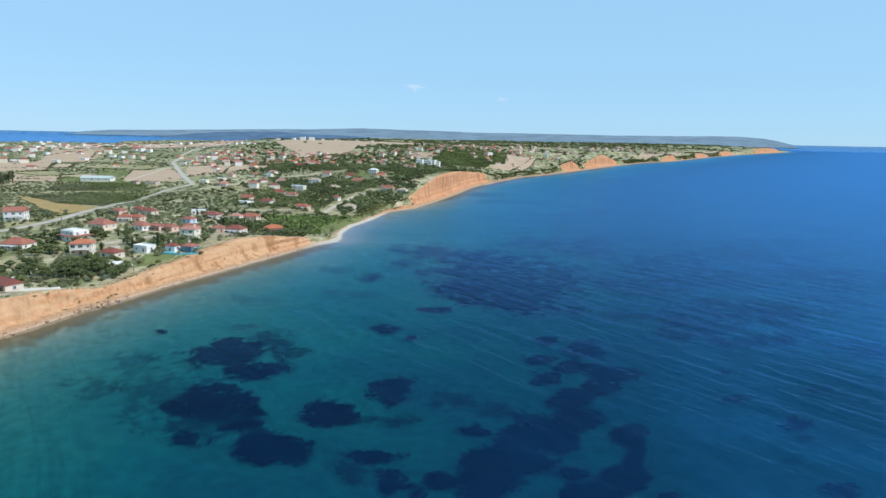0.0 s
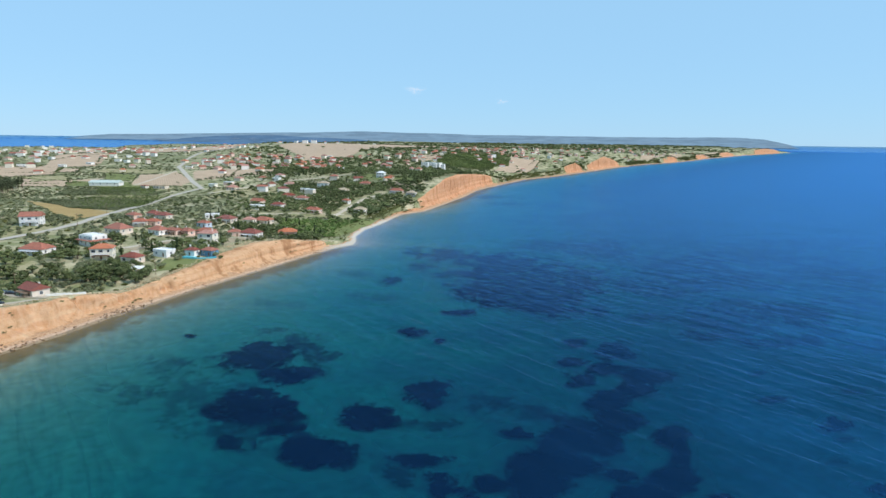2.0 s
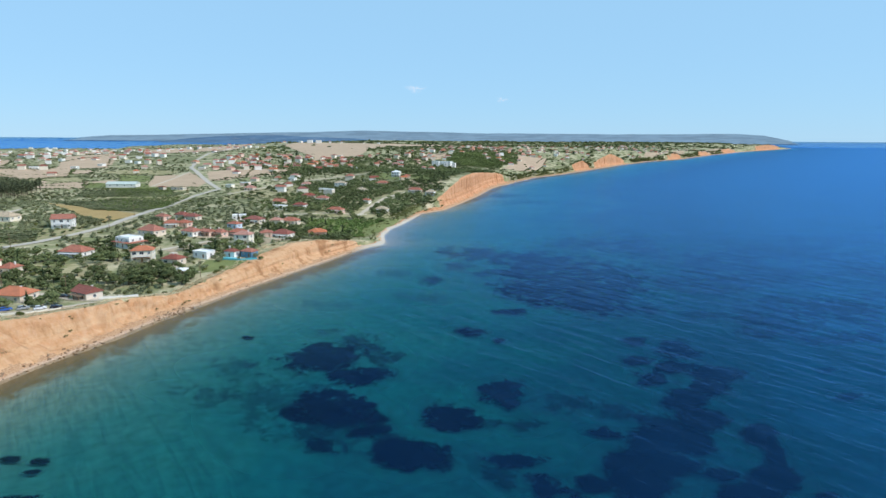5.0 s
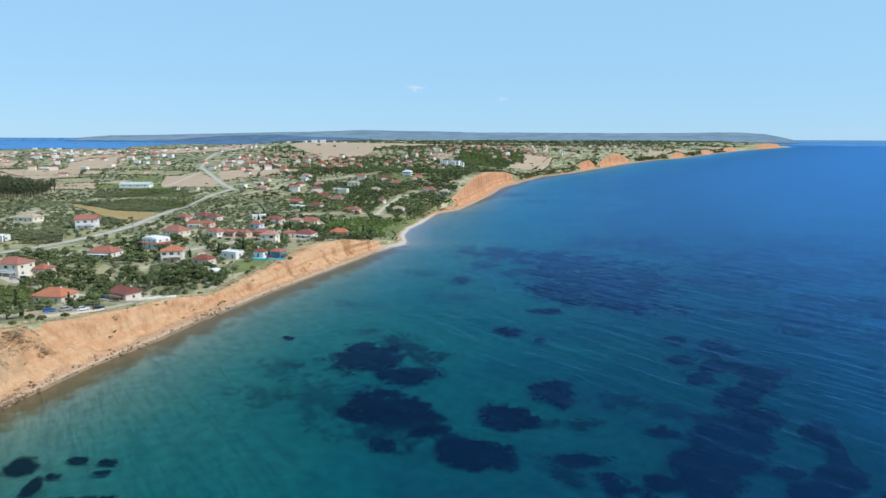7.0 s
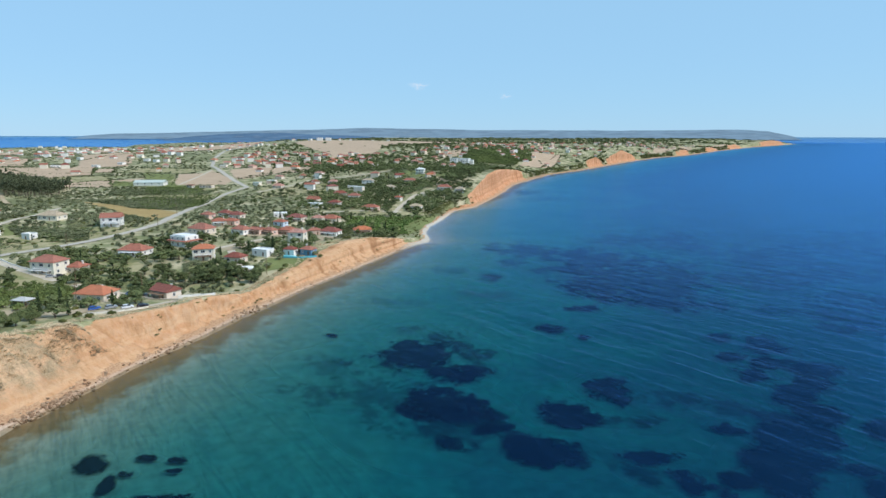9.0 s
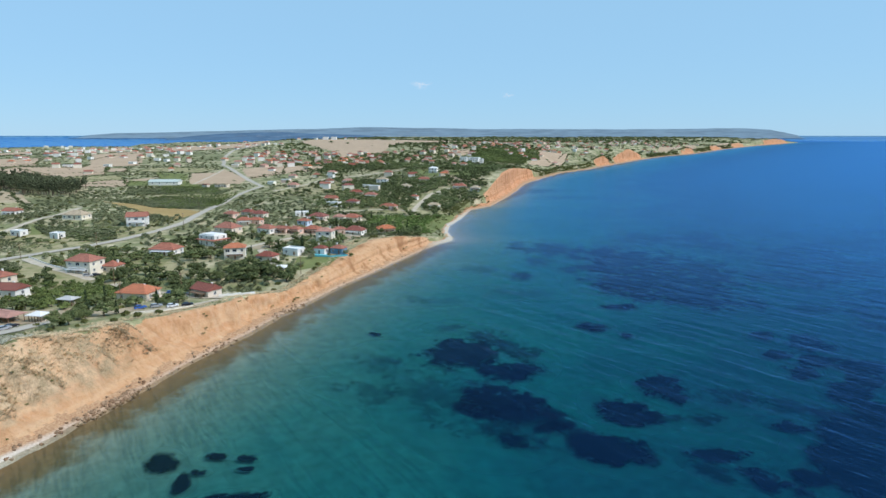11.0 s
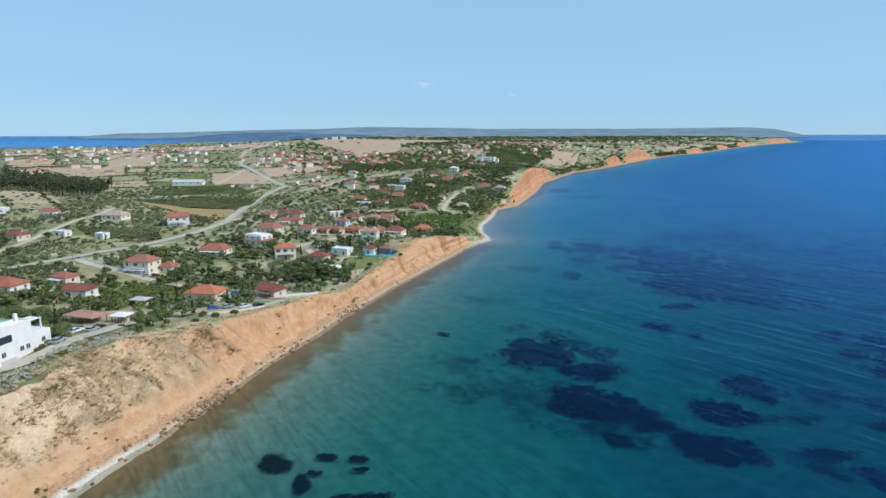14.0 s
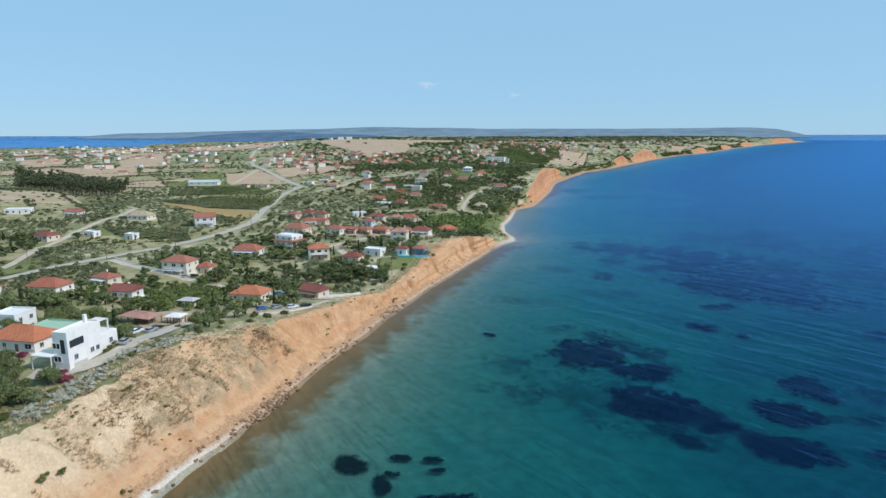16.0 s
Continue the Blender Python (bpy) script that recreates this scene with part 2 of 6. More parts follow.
def sea_material():
    """Clear shallow water that turns to its own blue with depth, then paler far out where sky sheen is put into the
    colour; wind ripples; sky gloss.
    """
    m = Nodes("sea_water", 0.12, 0.5)
    m.bsdf.inputs["IOR"].default_value = 1.333
    depth = m.attr("depth")
    drift = m.noise(0.02, 4)
    d = m.math("ADD", depth, m.math("MULTIPLY", m.math("SUBTRACT", drift, 0.5), m.math("MULTIPLY", depth, 0.7)))
    # the last stop is paler: sky reflection painted into the farthest water
    body = m.ramp(m.grey(d, 0.0, 20.0), [(0.0, (0.10, 0.09, 0.05)), (0.1, (0.03, 0.09, 0.08)), (0.2, (0.012, 0.055, 0.1)), (0.27, (0.008, 0.04, 0.11)),
                                         (0.4, (0.009, 0.06, 0.155)), (0.5, (0.012, 0.1, 0.26)), (0.65, (0.015, 0.125, 0.325)), (0.86, (0.03, 0.13, 0.31)), (1.0, (0.11, 0.24, 0.37))])
    clear = m.node("ShaderNodeBsdfTransparent")
    m.put(clear.inputs[0], m.ramp(m.grey(d, 0.0, 20.0), [(0.0, (0.92, 0.9, 0.84)), (0.08, (0.51, 0.71, 0.67)), (0.16, (0.25, 0.63, 0.62)), (0.2, (0.15, 0.59, 0.59)), (0.27, (0.065, 0.54, 0.57)), (0.33, (0.045, 0.42, 0.48)), (0.4, (0.03, 0.34, 0.43)),
                                                        (0.48, (0.04, 0.4, 0.5)), (1.0, (0.03, 0.4, 0.55))]))
    cover = m.ramp(m.grey(d, 0.0, 20.0), [(0.0, (0.06,) * 3), (0.07, (0.1,) * 3), (0.12, (0.15,) * 3), (0.2, (0.2,) * 3), (0.27, (0.24,) * 3), (0.48, (0.4,) * 3), (0.7, (0.7,) * 3), (1.0, (0.95,) * 3)])
    crest = m.noise(1.0, 3, m.stretch(0.19, 0.5, 0.2, WAVE_TURN), 0.5)
    ripple = m.noise(1.0, 4, m.stretch(0.45, 1.1, 1.0, WAVE_TURN + 9))
    swell = m.noise(1.0, 3, m.stretch(0.03, 0.14, 0.2, WAVE_TURN - 4), 0.55)
    high = m.math("ADD", m.math("ADD", m.math("MULTIPLY", crest, 0.7), m.math("MULTIPLY", ripple, 0.25)), m.math("MULTIPLY", swell, 2.4))
    normal = m.bump(high, 0.76, 0.78)
    skin = m.node("ShaderNodeMixShader", Fac=cover)
    m.tree.links.new(clear.outputs[0], skin.inputs[1])
    diffuse = m.node("ShaderNodeBsdfDiffuse", Color=body)
    m.tree.links.new(diffuse.outputs[0], skin.inputs[2])
    shine = m.node("ShaderNodeBsdfGlossy", Color=(0.26, 0.57, 1.0, 1), Roughness=0.2, Normal=normal)
    calm, wavy = m.node("ShaderNodeFresnel", IOR=1.333), m.node("ShaderNodeFresnel", IOR=1.333, Normal=normal)
    facing = m.math("ADD", m.math("MULTIPLY", calm.outputs[0], 0.45), m.math("MULTIPLY", wavy.outputs[0], 0.55))
    gloss = m.math("MINIMUM", m.math("MULTIPLY", m.math("POWER", facing, 2.2), 3.4), 0.45)
    top = m.node("ShaderNodeMixShader", Fac=gloss)
    m.tree.links.new(skin.outputs[0], top.inputs[1])
    m.tree.links.new(shine.outputs[0], top.inputs[2])
    m.tree.links.new(top.outputs[0], m.tree.nodes["Material Output"].inputs["Surface"])
    return m.mat


def seagrass_material():
    m = Nodes("seagrass_meadow", 0.9, 0.0)
    fine, mid, wide = m.noise(0.8, 5, rough=0.65), m.noise(0.32, 6, rough=0.65), m.noise(0.07, 6, rough=0.62)
    fray = m.math("ADD", m.math("MULTIPLY", m.math("SUBTRACT", mid, 0.5), 3.6), m.math("MULTIPLY", m.math("SUBTRACT", wide, 0.5), m.math("MULTIPLY", m.attr("ragged"), 4.0)))
    shape = m.math("ADD", m.attr("core"), m.math("MULTIPLY", m.attr("wild"), m.math("ADD", fray, m.math("MULTIPLY", m.math("SUBTRACT", fine, 0.5), 1.5))))
    diffuse = m.node("ShaderNodeBsdfDiffuse", Color=m.ramp(fine, [(0.3, (0.003, 0.004, 0.014)), (0.7, (0.008, 0.01, 0.026))]))
    clear = m.node("ShaderNodeBsdfTransparent")
    both = m.node("ShaderNodeMixShader", Fac=m.math("MULTIPLY", m.grey(shape, -0.15, 0.3), m.attr("dense")))
    m.tree.links.new(clear.outputs[0], both.inputs[1])
    m.tree.links.new(diffuse.outputs[0], both.inputs[2])
    m.tree.links.new(both.outputs[0], m.tree.nodes["Material Output"].inputs["Surface"])
    return m.mat


def seabed_material():
    m = Nodes("sandy_seabed", 1.0, 0.0)
    c = m.ramp(m.noise(0.3, 4), [(0.3, (0.38, 0.34, 0.28)), (0.7, (0.52, 0.47, 0.4))])
    u = m.attr("offshore")
    weed = m.math("ADD", m.grey(u, 2, 24, 0.78, -0.45), m.math("MULTIPLY", m.math("SUBTRACT", m.noise(0.11, 5), 0.5), 1.7))
    y = m.node("ShaderNodeSeparateXYZ", Vector=m.place).outputs[1]
    weed = m.math("SUBTRACT", weed, m.math("MULTIPLY", m.grey(y, 415, 450), m.grey(y, 760, 640)))
    c = m.mix(m.grey(weed, 0.0, 0.45), c, m.mix(m.noise(0.6, 4), (0.23, 0.135, 0.07), (0.38, 0.245, 0.135)))
    m.colour(c)
    return m.mat


GROUND, CLIFF, BEACH, SEA = ground_material(), cliff_material(), beach_material(), sea_material()
SEAGRASS, SEABED = seagrass_material(), seabed_material()


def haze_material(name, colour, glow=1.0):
    """Very far land; the air haze is painted in as a bluish colour that glows by itself."""
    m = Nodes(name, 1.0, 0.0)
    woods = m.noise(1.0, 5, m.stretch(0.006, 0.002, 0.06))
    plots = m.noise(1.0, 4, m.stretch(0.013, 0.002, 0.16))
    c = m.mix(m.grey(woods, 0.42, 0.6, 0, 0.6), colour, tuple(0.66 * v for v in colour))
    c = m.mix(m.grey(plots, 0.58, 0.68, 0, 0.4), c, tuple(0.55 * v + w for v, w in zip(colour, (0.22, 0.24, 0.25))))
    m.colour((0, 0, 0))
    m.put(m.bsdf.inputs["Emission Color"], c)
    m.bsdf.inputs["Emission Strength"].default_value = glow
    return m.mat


# ---- helpers for meshes ----
def sheet(name, xs, ys, zs, materials, slots=None):
    """A grid of points as one mesh object; the arrays are rows by columns."""
    rows, cols = xs.shape
    pts = [far(p) for p in zip(xs.ravel().tolist(), ys.ravel().tolist(), zs.ravel().tolist())]
    i = np.arange(rows * cols).reshape(rows, cols)
    quads = np.stack([i[:-1, :-1], i[:-1, 1:], i[1:, 1:], i[1:, :-1]], -1).reshape(-1, 4)
    data = bpy.data.meshes.new(name)
    data.from_pydata(pts, [], quads.tolist())
    for mat in materials:
        data.materials.append(mat)
    if slots is not None:
        data.polygons.foreach_set("material_index", slots[:-1, :-1].ravel().astype(np.int32))
    data.polygons.foreach_set("use_smooth", np.ones(len(quads), bool))
    return new(name, data)


def give(ob, name, values):
    a = ob.data.attributes.new(name, "FLOAT", "POINT")
    a.data.foreach_set("value", np.asarray(values, np.float32).ravel())


# ---- the ground: one sheet from below the waterline to the far coast ----
row_y = np.concatenate([np.arange(-300, 60, 8), np.arange(60, 450, 1.1), np.arange(450, 1000, 3), np.geomspace(1000, 5200, 260)])
steps = np.concatenate([np.linspace(-1.0, 0.0, 3)[:-1], np.linspace(0, 1, 7)[:-1]])
grid_y, _ = np.meshgrid(row_y, np.arange(8 + 34 + 150), indexing="ij")
beach = np.interp(row_y, BEACH_Y, BEACH_W)[:, None]
wide = np.interp(row_y, WIDE_Y, WIDE_W)[:, None]
reach = (shore_x(row_y) - np.interp(row_y, WEST_Y, WEST_X))[:, None] + 60
edge = beach + 1.1 * wide
inland_u = edge + (reach - edge) * (np.linspace(0, 1, 151)[1:] ** 2.4)[None]
u = np.concatenate([6 * steps[None, :2] + 0 * beach, beach * steps[None, 2:], beach + wide * np.linspace(0, 1.1, 34)[None], inland_u], 1)
gx = shore_x(row_y)[:, None] - u
gz = ground_z(gx, grid_y)
face_at = smooth((u - beach) / wide * 5) * smooth((1.05 - (u - beach) / wide) * 6)
gx = gx + face_at * np.interp(grid_y, [185, 250], [0.3, 1]) * np.clip(grid_y / 260, 0.5, 4) * (0.9 * np.interp(grid_y, [400, 620], [1, 0.2]) * fbm(grid_y / 3.2 / np.clip(grid_y / 300, 1, 6), gz / 2.4, 3, 111) - np.interp(grid_y, [200, 280], [1.1, 1.9]) * np.abs(vnoise(grid_y / 5.5 / np.clip(grid_y / 300, 1, 6), gz / np.interp(grid_y, [300, 600], [9, 60]), 113)))
c_at = (u - beach) / wide + np.interp(grid_y, [150, 260], [0.05, 0.12]) * fbm(grid_y / 5, u / 9, 3, 61)
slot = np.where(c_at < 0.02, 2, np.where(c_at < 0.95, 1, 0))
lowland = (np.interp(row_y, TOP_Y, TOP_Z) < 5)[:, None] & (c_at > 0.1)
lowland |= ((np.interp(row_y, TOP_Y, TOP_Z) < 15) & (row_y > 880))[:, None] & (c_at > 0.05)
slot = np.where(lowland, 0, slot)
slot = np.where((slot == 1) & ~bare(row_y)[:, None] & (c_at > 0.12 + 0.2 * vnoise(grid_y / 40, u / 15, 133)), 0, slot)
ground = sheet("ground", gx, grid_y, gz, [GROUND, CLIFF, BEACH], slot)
tagged(ground, "dry coastal plateau with ochre earth cliffs and narrow beach", "ground", kind="structure")

# ---- sea and seabed ----
sea_y = np.concatenate([np.arange(-300, 60, 20), np.arange(60, 700, 4), np.geomspace(700, 16000, 140)])
sea_u = np.concatenate([np.linspace(-10, 60, 36), np.geomspace(62, 1500, 44), np.geomspace(1700, 26000, 30)])
sy, su = np.meshgrid(sea_y, sea_u, indexing="ij")
anchor = np.interp(sea_y, SHORE_Y + [16000], SHORE_X + [2500])[:, None]
sx = anchor + su
sea = sheet("sea", sx, sy, 0 * sx, [SEA])
offshore = np.maximum(su, 0)
# beyond 3.6 km depth is raised to reach the colour with painted sky sheen
give(sea, "depth", np.interp(offshore, [0, 3, 12, 30, 60, 120, 300, 800, 3000], [0.05, 0.3, 0.9, 2.0, 3.5, 5.3, 9.0, 14.5, 17.5]) + 5 * smooth((sy - 3600) / 3600))
tagged(sea, "clear turquoise to deep blue sea with wind ripples", "sea", kind="structure")
west_y = np.geomspace(1800, 16000, 60)
wy, wk = np.meshgrid(west_y, np.linspace(0, 1, 20), indexing="ij")
wx = np.where(wk < 1, -26000 + wk * 25500, 0) + (wk >= 1) * -400
west_sea = sheet("far_sea", wx, wy, 0 * wx, [SEA])
# full depth also takes the pale end with the painted sky sheen
give(west_sea, "depth", 0 * wx + 20)
tagged(west_sea, "deep blue open sea beyond the peninsula", "sea", kind="structure")
bed_y = np.concatenate([np.arange(-300, 700, 5.0), np.geomspace(700, 16000, 120)])
bed_u = np.concatenate([np.linspace(-8, 40, 25), np.geomspace(45, 26000, 40)])
by, bu = np.meshgrid(bed_y, bed_u, indexing="ij")
bx = np.interp(by, SHORE_Y + [16000], SHORE_X + [2500]) + bu
seabed = sheet("seabed", bx, by, np.interp(bu, [-8, 0, 4, 20, 60, 26000], [-0.5, -0.55, -0.8, -1.6, -2.3, -2.4]), [SEABED])
give(seabed, "offshore", np.maximum(bu, 0))
tagged(seabed, "pale sandy sea floor under clear water", "seabed", kind="structure")


def seagrass(x, y, rx, ry, lean, strength):
    """One dark meadow on the sea floor, with a frayed outline; a weak one grows thin and broken."""
    dense = float(np.interp(strength, [0.2, 0.45, 0.7, 0.85], [0.22, 0.42, 0.75, 1.0]))
    push = float(np.interp(strength, [0.2, 0.5, 0.9, 1.0], [-0.26, -0.12, 0.02, 0.12]))
    n, rings = 36, 8
    pts, core, faces = [(0, 0, 0)], [push + 0.6], []
    seed = x * 0.37 + y * 0.71
    for r in range(1, rings + 1):
        for k in range(n):
            a, q = 2 * math.pi * k / n, 1.75 * r / rings
            out = q * (1 + 0.1 * math.sin(2 * a + seed) + 0.08 * math.sin(3 * a - 2 * seed))
            pts.append((rx * out * math.cos(a) + lean * out * math.sin(a), ry * out * math.sin(a), 0.0))
            core.append(push + 0.6 * (1 - q * q))
    for k in range(n):
        faces.append((0, 1 + k, 1 + (k + 1) % n))
        for r in range(rings - 1):
            a, b = 1 + r * n + k, 1 + r * n + (k + 1) % n
            faces.append((a, a + n, b + n, b))
    data = bpy.data.meshes.new("seagrass_patch")
    data.from_pydata(pts, [], faces)
    data.materials.append(SEAGRASS)
    ob = new("seagrass_patch", data)
    give(ob, "core", core)
    give(ob, "dense", [dense] * len(pts))
    give(ob, "ragged", [min(1.0, rx / 16)] * len(pts))
    give(ob, "wild", [float(np.interp(strength, [0.9, 1.0], [1.0, 0.5]))] * len(pts))
    seagrass.count += 1
    ob.location = (x, y, -1.6 + 0.004 * seagrass.count)
    words = "dense dark seagrass meadow patch" if strength > 0.75 else "broken dark seagrass patch" if strength > 0.45 else "thin faint seagrass patch"
    return tagged(ob, words + " on the sandy sea floor", "seagrass", "seagrass patches")


seagrass.count = 0

seagrass(-50.3, 144.5, 8.9, 9.1, -2.5, 1)
seagrass(-38.7, 164.6, 6.8, 9.4, -1.6, 0.95)
seagrass(-73.4, 173.1, 10.4, 8.7, -3.1, 0.92)
seagrass(-82.0, 211.9, 12.2, 15.1, -5.0, 0.92)
seagrass(-67.7, 194.6, 9.8, 7.4, -2.1, 0.92)
seagrass(-62.9, 213.8, 7.0, 13.0, -3.2, 0.55)
seagrass(-74.3, 232.6, 8.9, 7.6, -2.1, 0.5)
seagrass(-85.8, 240.7, 6.9, 5.9, -1.8, 0.4)
seagrass(-89.9, 178.0, 18.0, 24.4, -10.6, 0.3)
seagrass(-69.7, 156.2, 10.7, 11.4, -4.2, 0.35)
seagrass(-72.7, 148.4, 3.8, 3.8, -1.6, 0.65)
seagrass(-69.3, 163.8, 9.6, 6.4, -2.2, 0.5)
seagrass(-115.0, 179.4, 10.3, 7.6, -4.2, 0.3)
seagrass(-112.4, 200.8, 10.5, 12.5, -6.2, 0.22)
seagrass(-21.9, 180.0, 6.7, 9.4, -0.7, 0.8)
seagrass(-17.2, 159.2, 7.1, 4.1, -0.2, 0.5)
seagrass(-28.3, 159.9, 4.8, 3.1, -0.4, 0.4)
seagrass(-23.1, 140.1, 7.0, 2.9, -0.3, 0.8)
seagrass(-18.2, 129.7, 4.2, 4.4, -0.3, 0.92)
seagrass(-12.1, 125.9, 3.1, 2.9, -0.1, 0.92)
seagrass(-6.3, 129.9, 3.7, 3.7, 0.0, 1)
seagrass(-27.8, 133.1, 4.0, 4.9, -0.7, 0.5)
seagrass(-28.7, 240.3, 5.8, 5.9, -0.5, 0.92)
seagrass(-17.2, 229.5, 2.2, 2.7, -0.1, 0.92)
seagrass(-7.1, 270.2, 6.3, 4.6, 0.0, 0.9)
seagrass(-43.9, 332.1, 6.3, 9.6, -1.0, 0.7)
seagrass(-117.1, 233.6, 1.8, 2.1, -0.9, 0.9)
seagrass(36.6, 229.0, 4.5, 4.7, 0.9, 0.8)
seagrass(49.5, 219.3, 7.9, 9.3, 2.3, 0.92)
seagrass(30.3, 208.0, 5.0, 4.5, 0.8, 0.8)
seagrass(42.2, 201.9, 6.9, 6.4, 1.5, 0.95)
seagrass(29.9, 191.5, 5.4, 6.2, 1.2, 0.9)
seagrass(53.5, 196.1, 8.9, 7.6, 2.2, 1)
seagrass(45.8, 184.1, 6.3, 5.4, 1.5, 0.92)
seagrass(34.3, 175.3, 7.1, 6.9, 1.6, 1)
seagrass(34.0, 163.2, 6.9, 7.1, 1.7, 1)
seagrass(22.8, 160.1, 8.1, 6.2, 1.1, 0.7)
seagrass(24.9, 150.5, 6.9, 6.8, 1.4, 1)
seagrass(16.5, 150.3, 7.6, 8.0, 1.2, 1)
seagrass(10.6, 138.9, 10.6, 7.4, 0.9, 1)
seagrass(4.9, 129.6, 7.9, 7.5, 0.7, 1)
seagrass(45.5, 153.1, 5.0, 5.7, 1.8, 1)
seagrass(44.1, 143.6, 2.6, 7.9, 2.6, 1)
seagrass(37.6, 132.5, 5.7, 6.3, 2.0, 1)
seagrass(28.3, 125.5, 7.8, 4.0, 1.0, 1)
seagrass(25.2, 133.8, 4.7, 2.5, 0.6, 0.85)
seagrass(3.2, 154.7, 4.3, 2.6, 0.2, 0.85)
seagrass(-2.5, 172.3, 10.3, 7.9, 0.2, 0.4)
seagrass(9.1, 168.0, 6.7, 6.8, 0.6, 0.35)
seagrass(86.0, 176.8, 4.0, 2.5, 1.2, 0.7)
seagrass(95.7, 160.2, 4.6, 3.8, 2.3, 0.9)
seagrass(93.1, 152.0, 2.4, 1.3, 0.8, 0.5)
seagrass(82.3, 140.2, 2.9, 1.4, 0.8, 0.4)
seagrass(86.9, 127.8, 5.6, 2.7, 1.9, 0.92)
seagrass(44.8, 124.9, 3.2, 1.3, 0.5, 0.8)
seagrass(93.8, 198.5, 2.8, 2.1, 1.0, 0.5)
seagrass(117.4, 184.0, 4.9, 2.2, 1.4, 0.4)
seagrass(103.3, 264.0, 10.6, 17.8, 7.1, 0.6)
seagrass(122.3, 280.6, 14.1, 16.0, 7.1, 0.5)
seagrass(92.9, 238.3, 8.6, 7.3, 2.9, 0.65)
seagrass(144.1, 272.2, 19.3, 22.8, 12.1, 0.68)
seagrass(120.5, 232.4, 16.5, 7.7, 4.0, 0.68)
seagrass(115.4, 245.9, 12.4, 7.8, 3.7, 0.5)
seagrass(144.7, 241.9, 9.9, 6.8, 4.1, 0.4)
seagrass(195.2, 292.5, 18.0, 14.1, 9.4, 0.5)
seagrass(161.8, 222.3, 11.4, 8.4, 6.0, 0.6)
seagrass(153.4, 229.7, 11.8, 6.8, 4.6, 0.35)
seagrass(58.2, 270.7, 4.8, 7.4, 1.7, 0.6)
seagrass(79.6, 262.8, 11.8, 7.9, 2.5, 0.35)
seagrass(-11.5, 410.4, 26.6, 22.7, -0.2, 0.7)
seagrass(24.1, 367.0, 30.2, 43.8, 3.7, 0.85)
seagrass(31.5, 311.2, 31.8, 31.7, 3.8, 0.9)
seagrass(34.3, 278.9, 18.0, 12.8, 1.8, 0.85)
seagrass(66.6, 342.3, 20.1, 35.3, 7.4, 0.65)
seagrass(-26.9, 366.6, 10.5, 9.9, -0.5, 0.6)
seagrass(-10.9, 345.8, 9.3, 10.4, -0.1, 0.55)
seagrass(10.0, 304.0, 13.3, 15.1, 0.8, 0.65)
seagrass(70.0, 451.3, 26.3, 30.0, 5.0, 0.5)
seagrass(105.6, 437.9, 25.8, 37.8, 9.5, 0.55)
seagrass(110.9, 322.2, 19.2, 19.5, 6.9, 0.55)
seagrass(142.7, 375.7, 33.8, 35.3, 13.7, 0.55)
seagrass(151.3, 331.2, 33.3, 20.6, 9.6, 0.55)
seagrass(209.9, 418.4, 46.6, 39.2, 19.8, 0.4)
seagrass(228.7, 382.0, 39.0, 36.5, 21.9, 0.45)
seagrass(242.9, 351.1, 32.5, 26.3, 18.2, 0.45)
seagrass(286.8, 471.3, 53.3, 32.9, 20.0, 0.3)
seagrass(54.7, 825.3, 31.6, 28.4, 2.1, 0.45)
seagrass(73.1, 742.1, 24.3, 23.0, 2.5, 0.4)
seagrass(-50.2, 294.9, 16.9, 9.8, -1.4, 0.25)
seagrass(-94.5, 281.9, 13.3, 9.0, -2.6, 0.2)
seagrass(-64.2, 348.1, 13.1, 10.5, -1.6, 0.25)
seagrass(-159.9, 138.8, 3.4, 4.6, -1.2, 1)
seagrass(-151.6, 130.3, 2.2, 3.8, -0.8, 1)
seagrass(-149.7, 134.6, 1.9, 1.4, -0.3, 0.95)
seagrass(-148.0, 141.6, 2.5, 1.6, -0.3, 0.95)
seagrass(-139.9, 140.6, 2.4, 1.3, -0.2, 0.92)
seagrass(-138.7, 135.8, 1.6, 1.0, -0.1, 0.92)
seagrass(-136.8, 124.2, 4.9, 2.3, -0.2, 0.95)
seagrass(-142.2, 123.5, 2.5, 1.6, -0.2, 0.9)

# ---- far hills and small clouds ----
def ridge(name, knots, base, depth, mat, label):
    """A long far ridge; knots: bearing (x over y) and height over the eye per metre of distance."""
    s = np.linspace(knots[0][0], knots[-1][0], 160)
    h = np.interp(s, [k[0] for k in knots], [k[1] for k in knots]) + 0.0007 * fbm(s * 16, 0.3, 4, 7)
    rows = []
    for k, drop in ((0.0, 0.0), (0.01, 0.35), (0.02, 0.75), (0.03, 1.0)):
        d = depth * (1 + k)
        z = base * (1 - drop) * depth + h * depth * drop
        rows.append(np.stack([-75 + s * d, 5 + 0 * s + d, 77.4 + z], 1))
    a = np.array(rows)
    i = np.arange(a.shape[0] * a.shape[1]).reshape(a.shape[:2])
    quads = np.stack([i[:-1, :-1], i[:-1, 1:], i[1:, 1:], i[1:, :-1]], -1).reshape(-1, 4)
    data = bpy.data.meshes.new(name)
    data.from_pydata(a.reshape(-1, 3).tolist(), [], quads.tolist())
    data.materials.append(mat)
    return tagged(new(name, data), label, "hills", kind="structure")


